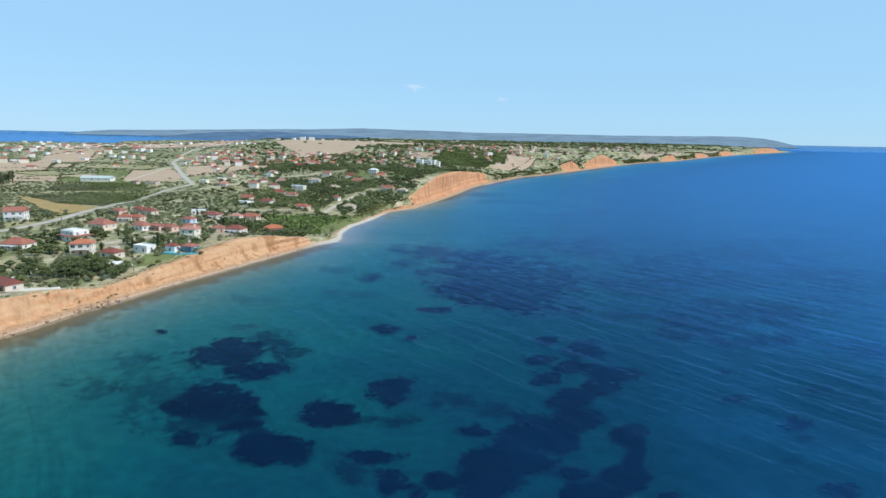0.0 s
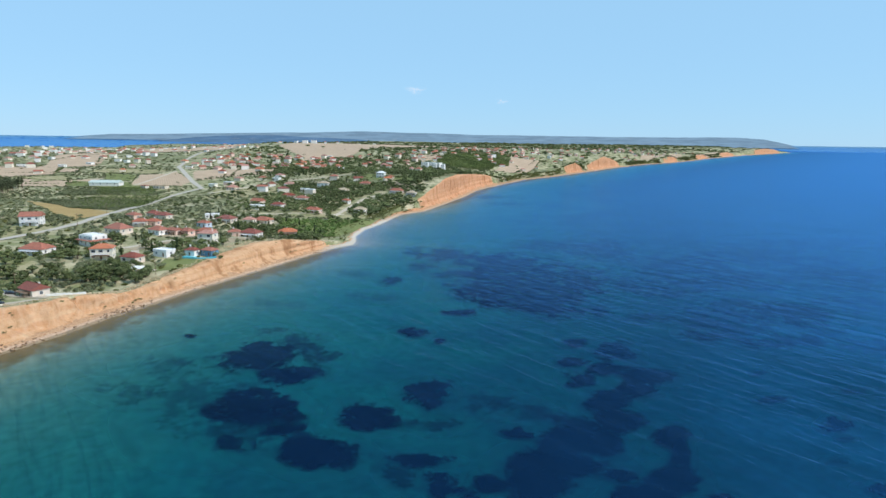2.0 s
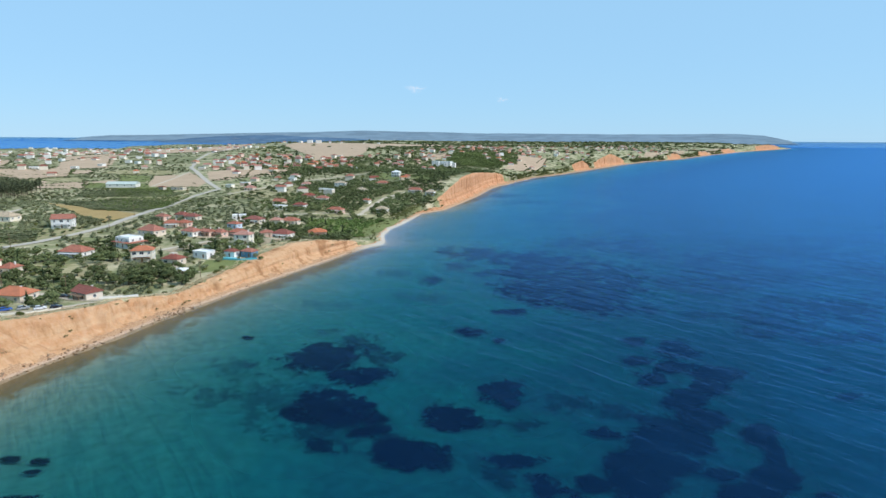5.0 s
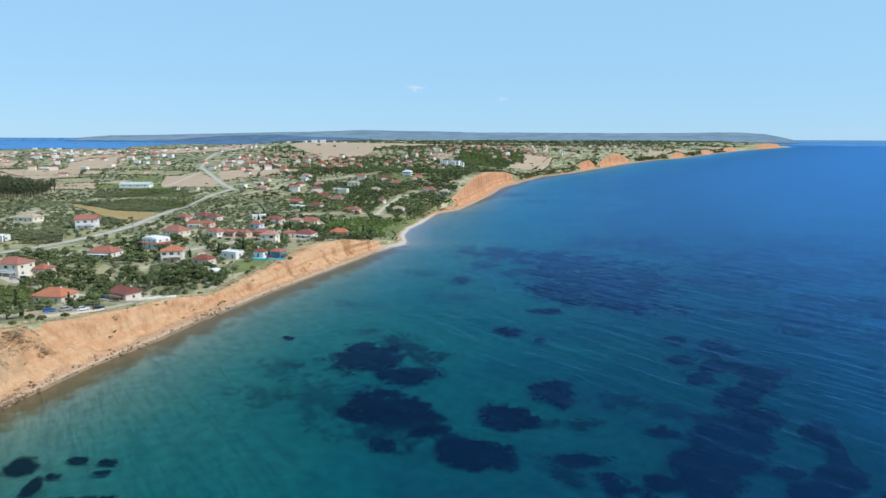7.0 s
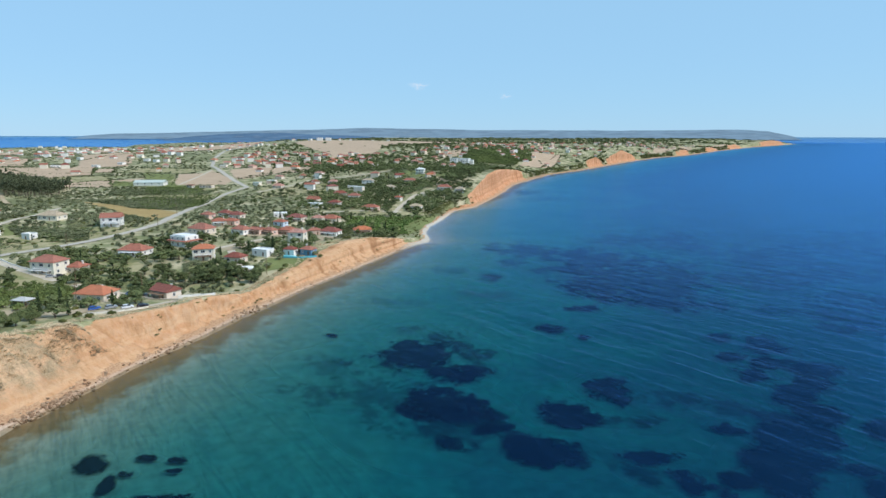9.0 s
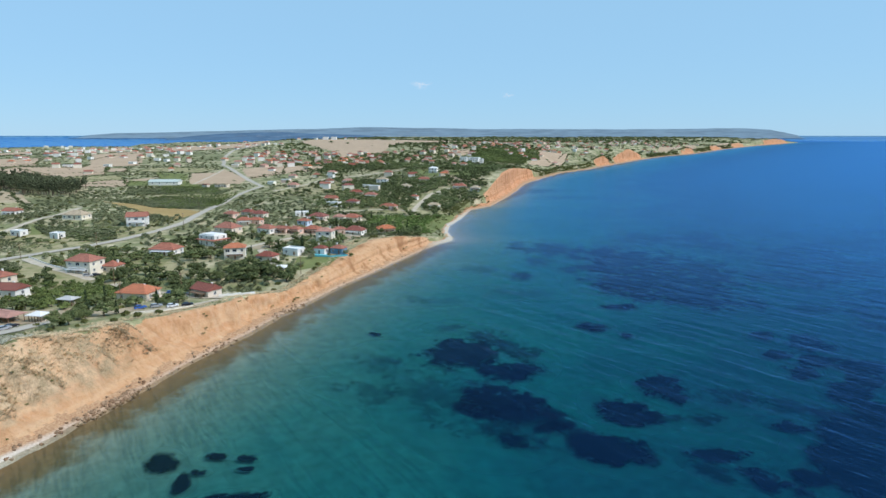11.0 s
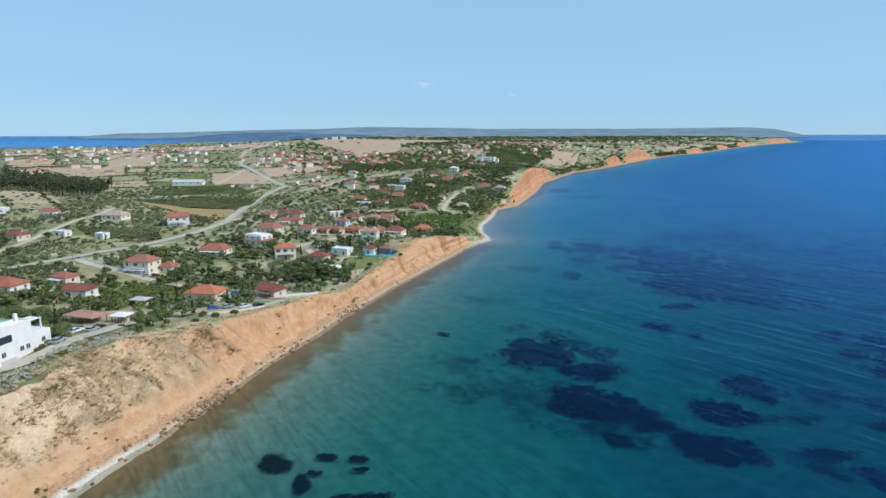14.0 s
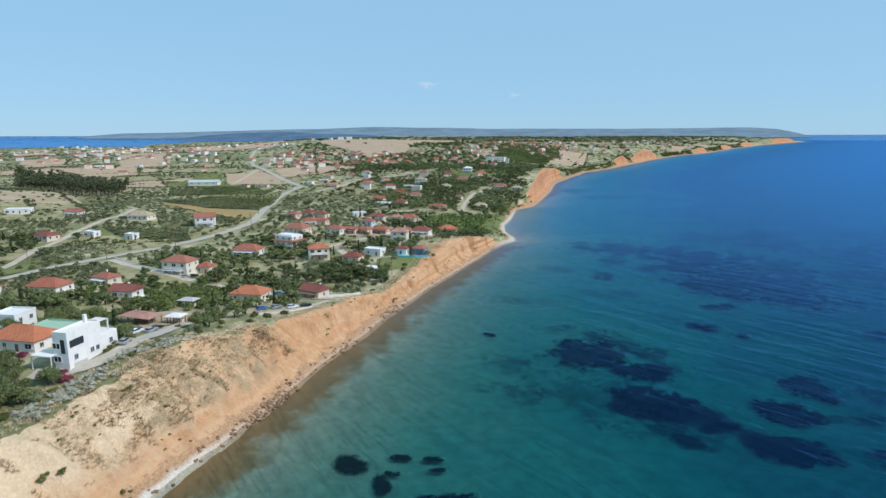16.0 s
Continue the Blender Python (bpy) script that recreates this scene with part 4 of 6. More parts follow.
# ---- houses ----
def window_mesh(w, h):
    """A white surround with a sill and a mullion, and its two dark panes as a mesh of their own."""
    bm = bmesh.new()
    for x, z, ww, hh in ((0, h, w + 0.24, 0.12), (-w / 2 - 0.06, 0, 0.12, h), (w / 2 + 0.06, 0, 0.12, h), (0, 0, 0.07, h)):
        box(bm, x, -0.06, z, ww, 0.12, hh)
    box(bm, 0, -0.11, -0.1, w + 0.4, 0.22, 0.1)
    frame_data = bpy.data.meshes.new("window")
    bm.to_mesh(frame_data)
    bm.free()
    frame_data.materials.append(FRAME)
    bm = box(box(bmesh.new(), -w / 4 - 0.0175, -0.03, 0, w / 2 - 0.035, 0.05, h), w / 4 + 0.0175, -0.03, 0, w / 2 - 0.035, 0.05, h)
    pane_data = bpy.data.meshes.new("pane")
    bm.to_mesh(pane_data)
    bm.free()
    pane_data.materials.append(GLASS)
    return frame_data, pane_data


def door_mesh():
    bm = box(bmesh.new(), 0, -0.05, 0, 1.0, 0.1, 2.1, 0.02)
    for z in (0.2, 1.15):
        box(bm, 0, -0.1, z, 0.7, 0.04, 0.75, 0.015)
    leaf = bpy.data.meshes.new("door")
    bm.to_mesh(leaf)
    bm.free()
    leaf.materials.append(TIMBER)
    bm = box(bmesh.new(), 0.4, -0.13, 1.0, 0.06, 0.06, 0.16, 0.01)
    knob = bpy.data.meshes.new("door_handle")
    bm.to_mesh(knob)
    bm.free()
    knob.materials.append(METAL)
    return leaf, knob


WINDOW, WIDE_WINDOW, DOOR = window_mesh(1.1, 1.25), window_mesh(2.0, 1.35), door_mesh()


def fit_in(name, pair, parent, m):
    """A window or door on a wall, with its pane or handle."""
    w = shared(name, pair[0], parent, m)
    shared("pane" if name == "window" else "door_handle", pair[1], w, Matrix())
    return w


def hip_roof(w, d, rise, over=0.55, thick=0.18, gable=False):
    """A tiled roof with eaves; its ridge runs along the longer side."""
    x, y = w / 2 + over, d / 2 + over
    if w >= d:
        r = x - (0 if gable else min(y, x) * 0.92)
        a, b = (-r, 0, rise), (r, 0, rise)
    else:
        r = y - (0 if gable else min(y, x) * 0.92)
        a, b = (0, -r, rise), (0, r, rise)
    low = [(-x, -y, 0), (x, -y, 0), (x, y, 0), (-x, y, 0)]
    pts = low + [a, b] + [(p[0], p[1], -thick) for p in low]
    if w >= d:
        faces = [(0, 1, 5, 4), (1, 2, 5), (2, 3, 4, 5), (3, 0, 4)]
    else:
        faces = [(0, 1, 4), (1, 2, 5, 4), (2, 3, 5), (3, 0, 4, 5)]
    faces += [(6, 7, 1, 0), (7, 8, 2, 1), (8, 9, 3, 2), (9, 6, 0, 3), (9, 8, 7, 6)]
    bm = solid(pts, faces)
    if gable:
        bm.normal_update()
    # a ridge course of half-round tiles
    p, q = Vector(a), Vector(b)
    if (q - p).length > 0.6:
        mid, way = (p + q) / 2, (q - p)
        wide = (way.length if abs(way.x) > abs(way.y) else 0.24, way.length if abs(way.y) > abs(way.x) else 0.24)
        box(bm, mid.x, mid.y, mid.z - 0.06, wide[0], wide[1], 0.14, 0.04)
    return bm


def flat_roof(w, d, rail=0.5):
    bm = bmesh.new()
    box(bm, 0, 0, 0, w + 0.3, d + 0.3, 0.22, 0.03)
    for x, y, ww, dd in ((0, -d / 2, w, 0.2), (0, d / 2, w, 0.2), (-w / 2, 0, 0.2, d - 0.2), (w / 2, 0, 0.2, d - 0.2)):
        box(bm, x, y, 0.22, ww, dd, rail)
    return bm


rnd = random.Random(11)


def house(x, y, w, d, storeys, turn, kind, wall, roof, detail=True, group=""):
    """A village house with plastered walls, a roof, windows, door and chimney."""
    high = 2.95 * storeys + 0.25
    roof_word = WORD.get(roof, roof + " tiled") + (" hipped roof" if kind == "hip" else " gabled roof" if kind == "gable" else " stepped roof" if kind == "tier" else "")
    if kind == "flat":
        roof_word = "flat parapet roof" if roof != "green" else "green coated flat roof"
    size = {1: "single-storey", 2: "two-storey", 3: "three-storey"}[storeys]
    h = base("house", x, y, turn, f"{size} {WORD[wall]} rendered house with {roof_word}", "house", group)
    TAKEN.append((x, y, max(w, d) * 0.62))
    bm = box(bmesh.new(), 0, 0, -1.5, w, d, high + 1.5, 0.05)
    box(bm, 0, 0, -1.5, w + 0.5, d + 0.5, 1.65, 0.05)
    part("wall", bm, WALLS[wall], h)
    if kind == "flat":
        r = part("roof", flat_roof(w, d), ROOFS[roof], h)
        r.location.z = high
    elif kind == "tier":
        r = part("roof", hip_roof(w + 2.4, d + 2.4, 1.5), ROOFS[roof], h)
        r.location.z = high * 0.5 + 0.3
        r = part("upper_roof", flat_roof(w * 0.8, d * 0.8, 0.25), ROOFS["white"], h)
        r.location.z = high
    else:
        r = part("roof", hip_roof(w, d, min(w, d) * rnd.uniform(0.25, 0.32), gable=kind == "gable"), ROOFS[roof], h)
        r.location.z = high + 0.18
        if kind == "gable":
            rise = min(w, d) * 0.22
            pts = [(-w / 2, -d / 2, 0), (-w / 2, d / 2, 0), (-w / 2, 0, rise), (w / 2, -d / 2, 0), (w / 2, d / 2, 0), (w / 2, 0, rise)] if w >= d else \
                  [(-w / 2, -d / 2, 0), (w / 2, -d / 2, 0), (0, -d / 2, rise), (-w / 2, d / 2, 0), (w / 2, d / 2, 0), (0, d / 2, rise)]
            g = part("gable_wall", solid(pts, [(0, 2, 1), (3, 4, 5), (0, 3, 5, 2), (1, 2, 5, 4), (0, 1, 4, 3)]), WALLS[wall], h)
            g.location.z = high
    if not detail:
        return h
    for s in range(storeys):
        z = 0.25 + 2.95 * s + 0.95
        n = max(1, int(w / 3.4))
        for k in range(n):
            px = (k + 0.5) / n * w - w / 2
            if s == 0 and k == n // 2:
                fit_in("door", DOOR, h, pose(px, -d / 2 - 0.002, 0.15))
            else:
                fit_in("window", WIDE_WINDOW if rnd.random() < 0.3 else WINDOW, h, pose(px, -d / 2 - 0.002, z))
        n = max(1, int(d / 3.6))
        for k in range(n):
            py = (k + 0.5) / n * d - d / 2
            fit_in("window", WINDOW, h, pose(w / 2 + 0.002, py, z, 0, 0, 90))
            if rnd.random() < 0.6:
                fit_in("window", WINDOW, h, pose(-w / 2 - 0.002, py, z, 0, 0, -90))
    if storeys > 1:
        bm = box(bmesh.new(), 0, -d / 2 - 0.6, 3.0, w * 0.7, 1.2, 0.16, 0.02)
        for k in range(int(w * 0.7 / 0.5) + 1):
            box(bm, -w * 0.35 + k * 0.5, -d / 2 - 1.15, 3.16, 0.05, 0.05, 0.85)
        box(bm, 0, -d / 2 - 1.15, 4.0, w * 0.7, 0.08, 0.07)
        part("balcony", bm, FRAME, h)
    if kind in ("hip", "gable"):
        bm = box(bmesh.new(), 0, 0, 0, 0.6, 0.6, 2.2, 0.03)
        box(bm, 0, 0, 2.2, 0.8, 0.8, 0.14, 0.03)
        c = part("chimney", bm, WALLS["white"], h)
        c.location = (w * rnd.uniform(-0.3, 0.3), d * 0.12, high + 0.3)
    if kind != "flat" and rnd.random() < 0.5:
        bm = bmesh.new()
        for px in (-w * 0.35, 0, w * 0.35):
            box(bm, px, -d / 2 - 2.3, -0.6, 0.22, 0.22, 3.0)
        box(bm, 0, -d / 2 - 1.2, 2.4, w * 0.8, 2.5, 0.14, 0.02)
        part("porch", bm, FRAME if rnd.random() < 0.6 else TIMBER, h)
    return h

house(-261.5, 291.5, 13.5, 9.5, 2, -14, "hip", "cream", "red")
house(-250.5, 295.5, 7, 7, 1, -14, "hip", "tan", "red")
house(-242.7, 337.6, 14.6, 10.0, 1, -10, "hip", "white", "red")
house(-225.8, 363.5, 13.4, 9.4, 2, -30, "tier", "white", "red")
house(-227.8, 397.5, 14.3, 10.0, 1, -24, "hip", "tan", "red")
house(-201.8, 329.3, 10.9, 7.6, 2, 14, "hip", "cream", "orange")
house(-182.4, 322.7, 9.8, 6.9, 1, -18, "hip", "tan", "darkred")
house(-171.7, 337.2, 10.0, 6.5, 1, -24, "flat", "white", "white")
house(-156.5, 338.5, 6.5, 5, 1, -18, "hip", "white", "darkred")
house(-146.7, 338.5, 7.5, 5.6, 1, -24, "hip", "blue", "red")
house(-159.5, 370.8, 9.9, 6.9, 2, -10, "hip", "cream", "pink")
house(-157.6, 414.6, 7.7, 5.5, 1, 14, "hip", "pink", "red")
house(-147.0, 417.9, 12.7, 8.9, 1, -18, "hip", "white", "darkred")
house(-127.9, 443.8, 12.7, 8.9, 1, 14, "hip", "tan", "orange")
house(-202.8, 399.9, 11.1, 7.8, 1, -30, "hip", "white", "red")
house(-192.8, 401.0, 7.8, 5.5, 1, -24, "gable", "pink", "red")
house(-184.5, 401.6, 8.2, 5.7, 1, -30, "hip", "pink", "red")
house(-174.0, 407.0, 10.5, 7.4, 1, -18, "hip", "pink", "red")
house(-185.3, 433.9, 8.4, 5.9, 1, -24, "hip", "paleblue", "red")
house(-182.5, 473.1, 13.1, 9.2, 1, -18, "hip", "tan", "darkred")
house(-197.6, 483.7, 10.3, 7.2, 1, 14, "flat", "white", "white")
house(-167.6, 482.1, 8.9, 6.3, 1, -10, "hip", "cream", "pink")
house(-158.4, 489.4, 13.6, 9.5, 1, -18, "hip", "tan", "red")
house(-224.1, 419.8, 9.3, 6.5, 1, 14, "hip", "tan", "red")
house(-222.1, 452.0, 10.0, 7.0, 1, -18, "hip", "tan", "darkred")
house(-233.2, 460.5, 9.0, 6.3, 1, -24, "hip", "tan", "darkred")
house(-216.6, 423.0, 8.6, 6.0, 1, -18, "hip", "pink", "red")
house(-241.2, 446.0, 9.1, 6.4, 1, -30, "hip", "pink", "red")
house(-184.5, 562.3, 11.7, 8.0, 1, -30, "flat", "white", "white")
house(-172.4, 635.1, 13.2, 8.0, 1, 14, "hip", "cream", "darkred")
house(-156.3, 626.4, 12.1, 8.0, 1, -18, "hip", "tan", "red")
house(-169.1, 578.2, 11.2, 7.8, 1, -18, "hip", "white", "darkred")
house(-134.0, 570.3, 14.8, 8.0, 1, -24, "hip", "pink", "red")
house(-111.4, 631.5, 8.0, 5.6, 1, -24, "hip", "white", "red")
house(-91.7, 588.0, 11.4, 7.9, 1, -18, "hip", "white", "tan")
house(-102.1, 732.6, 14.7, 8.0, 1, -18, "hip", "cream", "red")
house(-90.5, 816.4, 11.0, 7.7, 2, -18, "hip", "white", "white")
house(-223.9, 789.0, 9.4, 6.6, 1, -18, "flat", "white", "white")
house(-195.5, 739.7, 11.0, 7.8, 1, -10, "hip", "tan", "pink")
house(-152.0, 726.4, 13.0, 8.0, 2, -10, "hip", "white", "tan")
house(-252.2, 700.4, 11.4, 8.0, 1, -18, "hip", "tan", "pink")
house(-18.7, 1098.3, 27.8, 10.0, 3, -30, "flat", "white", "white")
house(-61.8, 683.2, 14.2, 8.0, 1, -18, "hip", "tan", "red")
house(-44.5, 673.6, 10.0, 7.0, 1, -18, "hip", "white", "tan")
house(-123.3, 688.7, 11.3, 7.9, 1, -18, "hip", "cream", "tan")
house(-293.0, 411.3, 12.5, 8.8, 2, 14, "gable", "white", "red")
house(-345.5, 432.0, 15.2, 10.0, 1, -10, "hip", "cream", "tan")
house(-377.8, 376.3, 11.8, 8.3, 1, -24, "hip", "tan", "darkred")
house(-404.4, 452.7, 10.9, 7.6, 1, -10, "gable", "white", "red")
house(-446.9, 455.8, 16.0, 10.0, 1, 14, "flat", "white", "white")
house(-353.4, 382.4, 7.8, 5.5, 1, -18, "flat", "white", "white")
house(-325.6, 375.7, 6.2, 5.5, 1, -18, "flat", "white", "white")
house(-295.0, 245.2, 13.8, 9.7, 1, -10, "hip", "white", "red")
house(-281.9, 263.4, 9.6, 6.7, 1, -24, "hip", "tan", "red")
house(-261.7, 239.7, 10.0, 7.0, 1, -10, "gable", "white", "darkred")
house(-214.1, 244.7, 13.3, 9.3, 1, -10, "hip", "tan", "orange")
house(-189.7, 252.9, 10.1, 7.1, 1, -30, "gable", "tan", "darkred")
house(-334.3, 701.0, 14.6, 8.0, 1, -10, "flat", "tan", "tan")
house(-352.1, 699.1, 7.3, 5.1, 1, -24, "flat", "tan", "red")
house(-629.3, 906.5, 11.5, 8.0, 1, 14, "flat", "white", "white")
house(-578.6, 921.1, 9.7, 6.7, 1, -10, "flat", "white", "white")
house(-819.8, 1171.8, 16.5, 10.0, 1, -18, "gable", "white", "red")

# the white block of flats by the cliff: three stacked volumes, roof pergola, garage
def modern_house(x, y, turn):
    h = base("modern_house", x, y, turn, "white cubic three-level villa with roof terrace and pergola", "house")
    TAKEN.append((x, y, 11))
    TAKEN.append((x - 7, y - 6, 7))
    part("wall", box(bmesh.new(), 0.9, -3, -2.5, 4.2, 11, 10.9, 0.05), WALLS["white"], h)
    part("rear_wall", box(bmesh.new(), -0.2, 5.5, -2.5, 5.6, 6, 7.1, 0.05), WALLS["white"], h)
    bm = bmesh.new()
    for px, py, ww, dd in ((0.9, -8.4, 4.2, 0.2), (0.9, 2.4, 4.2, 0.2), (-1.1, -3, 0.2, 10.6), (2.9, -3, 0.2, 10.6)):
        box(bm, px, py, 8.4, ww, dd, 0.5)
    part("parapet", bm, WALLS["white"], h)
    pergola = part("pergola", box(box(bmesh.new(), -0.8, 3.2, 7.3, 4.1, 0.25, 0.25, 0.02), -0.8, 7.2, 7.3, 4.1, 0.25, 0.25, 0.02), FRAME, h)
    for px, py in ((-2.6, 3.2), (1.0, 3.2), (-2.6, 7.2), (1.0, 7.2)):
        part("post", box(bmesh.new(), px, py, 4.6, 0.35, 0.35, 2.7, 0.02), FRAME, pergola)
    for k in range(7):
        part("slat", box(bmesh.new(), -2.6 + k * 0.6, 5.2, 7.55, 0.16, 4.8, 0.2, 0.02), FRAME, pergola)
    part("chimney", box(bmesh.new(), -0.5, 1.4, 8.4, 0.8, 0.8, 2.0, 0.04), WALLS["white"], h)
    part("loggia_window", box(bmesh.new(), 3.0, -5.6, 4.7, 0.14, 4.4, 1.9, 0.03), GLASS, h)
    for py, z in ((-6.2, 1.4), (-1.0, 1.4), (0.8, 1.4)):
        fit_in("window", WINDOW, h, pose(3.002, py, z, 0, 0, 90))
    fit_in("window", WINDOW, h, pose(2.602, 6.0, 1.6, 0, 0, 90))
    part("tall_window", box(bmesh.new(), 1.6, -8.52, 3.4, 1.2, 0.1, 3.6, 0.03), GLASS, h)
    for px, z in ((-0.2, 4.6), (-0.2, 1.2)):
        fit_in("window", WIDE_WINDOW, h, pose(px, -8.502, z))
    part("garage_door", box(bmesh.new(), 3.02, -5.0, -1.6, 0.06, 4.2, 2.1, 0.02), METAL, h)
    bm = box(bmesh.new(), -3.4, -8.2, 3.0, 6.0, 4.6, 0.2, 0.03)
    for px in (-6.2, -0.6):
        box(bm, px, -10.2, -1, 0.22, 0.22, 4.0)
    part("canopy", bm, WALLS["white"], h)
    return h


modern_house(-230.8, 157.1, -13)


def barn(x, y, w, d, turn):
    """A long low white shed with a shallow metal roof."""
    h = base("storage_barn", x, y, turn, "long white farm shed with pale sheet-metal roof", "barn")
    TAKEN.append((x, y, w * 0.6))
    part("wall", box(bmesh.new(), 0, 0, -1, w, d, 5.2, 0.05), WALLS["white"], h)
    r = part("roof", hip_roof(w, d, 2.6, 0.5, gable=True), SHEET, h, "pale green sheet-metal roof")
    r.location.z = 4.4
    for k in range(4):
        fit_in("window", WINDOW, h, pose(-w * 0.36 + k * w * 0.24, -d / 2 - 0.002, 2.4))
    return h


def pavilion(x, y, w, d, turn, cloth):
    """An open beach-bar roof on posts with tables' worth of shade."""
    h = base("pavilion", x, y, turn, "open beach bar pavilion with low sheet roof on posts", "pavilion")
    TAKEN.append((x, y, w * 0.6))
    for px in np.linspace(-w / 2 + 0.3, w / 2 - 0.3, 5):
        for py in (-d / 2 + 0.3, d / 2 - 0.3):
            part("post", box(bmesh.new(), px, py, -1, 0.2, 0.2, 3.8), TIMBER, h)
    r = part("roof", hip_roof(w, d, 0.9, 0.5), cloth, h)
    r.location.z = 2.85
    part("counter", box(bmesh.new(), 0, d * 0.3, -0.6, w * 0.6, 1.0, 1.7, 0.04), WALLS["tan"], h)
    return h


def car(x, y, turn, paint):
    """A parked hatchback: body with bonnet and cabin, glass, four wheels."""
    c = base("car", x, y, turn, f"parked {paint} hatchback car beside the coast road", "car", "parked cars")
    TAKEN.append((x, y, 3))
    prof = [(-2.08, 0.32), (-2.1, 0.8), (-1.95, 1.0), (1.0, 1.0), (2.0, 0.82), (2.1, 0.6), (2.08, 0.32)]
    n = len(prof)
    pts = [(px, -0.86, pz) for px, pz in prof] + [(px, 0.86, pz) for px, pz in prof]
    part("body", solid(pts, [tuple(range(n)), tuple(range(2 * n - 1, n - 1, -1))] + [(k, k + n, (k + 1) % n + n, (k + 1) % n) for k in range(n)]), CARS[paint], c)
    roof = [(-1.9, 0.99), (-1.55, 1.42), (0.15, 1.45), (1.0, 0.99)]
    pts = [(px, -0.8 + 0.14 * (pz > 1.2), pz) for px, pz in roof] + [(px, 0.8 - 0.14 * (pz > 1.2), pz) for px, pz in roof]
    part("cabin", solid(pts, [(0, 1, 2, 3), (7, 6, 5, 4)] + [(k, k + 4, (k + 1) % 4 + 4, (k + 1) % 4) for k in range(4)]), GLASS, c, "dark tinted glass cabin")
    part("roof", box(bmesh.new(), -0.7, 0, 1.42, 1.65, 1.3, 0.06, 0.02), CARS[paint], c)
    for px in (-1.3, 1.3):
        for py in (-0.8, 0.8):
            bm = bmesh.new()
            bmesh.ops.create_cone(bm, cap_ends=True, segments=12, radius1=0.32, radius2=0.32, depth=0.2, matrix=pose(px, py, 0.32, 90))
            wheel = part("wheel", bm, RUBBER, c)
            bm = bmesh.new()
            bmesh.ops.create_cone(bm, cap_ends=True, segments=8, radius1=0.19, radius2=0.19, depth=0.22, matrix=pose(px, py, 0.32, 90))
            part("rim", bm, METAL, wheel)
    for py in (-0.6, 0.6):
        part("headlight", box(bmesh.new(), 2.05, py, 0.62, 0.1, 0.34, 0.14, 0.02), FRAME, c, "clear headlight")
        part("tail_light", box(bmesh.new(), -2.08, py, 0.72, 0.06, 0.26, 0.16, 0.02), CARS["red"], c, "red tail light")
    c.location.z += 0.25
    return c


def utility_pole(x, y):
    p = base("utility_pole", x, y, 20, "grey timber utility pole with cross-arm", "pole", "utility poles", 0.5)
    bm = bmesh.new()
    bmesh.ops.create_cone(bm, cap_ends=True, segments=8, radius1=0.15, radius2=0.1, depth=9.5, matrix=pose(0, 0, 4.75))
    part("pole", bm, TIMBER, p)
    part("cross_arm", box(bmesh.new(), 0, 0, 8.6, 1.8, 0.12, 0.14), TIMBER, p)
    for px in (-0.8, 0, 0.8):
        part("insulator", box(bmesh.new(), px, 0, 8.74, 0.12, 0.12, 0.2, 0.02), FRAME, p)
    return p


def garden_wall(material, high, *pts, label="low white rendered garden wall"):
    """A wall along the given places, stepped with the ground."""
    w = base("garden_wall", *pts[0], 0, label, "wall")
    w.location.z = 0
    bm = bmesh.new()
    for (ax, ay), (bx_, by_) in zip(pts[:-1], pts[1:]):
        run = math.hypot(bx_ - ax, by_ - ay)
        n = max(1, int(run / 4))
        for k in range(n):
            s = (k + 0.5) / n
            px, py = ax + (bx_ - ax) * s, ay + (by_ - ay) * s
            m = Matrix.Translation((px - pts[0][0], py - pts[0][1], float(ground_z(px, py)) + high / 2 - 0.3)) @ Matrix.Rotation(math.atan2(by_ - ay, bx_ - ax), 4, "Z")
            bmesh.ops.create_cube(bm, size=1, matrix=m @ Matrix.Diagonal((run / n + 0.02, 0.25, high + 0.6, 1)))
    part("panel", bm, material, w)
    return w


barn(-408, 722, 34, 13, 2)
pavilion(-236.5, 199, 12, 6, -20, ROOFS["pink"])
pavilion(-225, 199, 5, 4, -10, ROOFS["white"])
pavilion(-232.5, 228, 6, 4, -12, METAL)
pavilion(-253, 143, 9, 6, -15, TIMBER)
pavilion(-171, 303, 6, 5, 10, ROOFS["white"])
house(-249.5, 176, 13, 8.0, 1, -10, "flat", "white", "green")
house(-266, 182, 8, 8, 2, -8, "flat", "white", "white")
house(-250.5, 163.5, 15, 9, 1, -13, "hip", "white", "orange")
house(-262, 138, 9, 7, 1, -12, "hip", "white", "darkred")
house(-319, 239, 13, 8, 1, -10, "hip", "white", "red")
for spot in ((-229.5, 181.5, 70, "white"), (-226.5, 184.5, 70, "silver"), (-226.5, 188, 68, "black"), (-231.5, 184.5, 70, "black"), (-203.5, 223.5, 40, "blue"),
             (-199, 226.5, 40, "silver"), (-193, 227, 35, "white"), (-188.5, 229.5, 30, "black"), (-245, 144, 15, "silver"), (-224, 164, 85, "silver"),
             (-252, 283, 20, "black"), (-255, 281, 20, "silver"), (-249, 143, 15, "red"), (-205, 254, 10, "blue"), (-199, 252, 10, "black"), (-285, 338, 40, "white")):
    car(*spot)
for spot in ((-333, 300), (-313, 322), (-289, 352), (-262, 410), (-274, 470), (-352, 318), (-372, 380), (-246, 206), (-215, 232), (-204, 262), (-236, 268), (-300, 640), (-160, 300)):
    utility_pole(*spot)
garden_wall(WALLS["cream"], 0.6, (-203, 214.5), (-194, 217.5), (-186, 228.5))
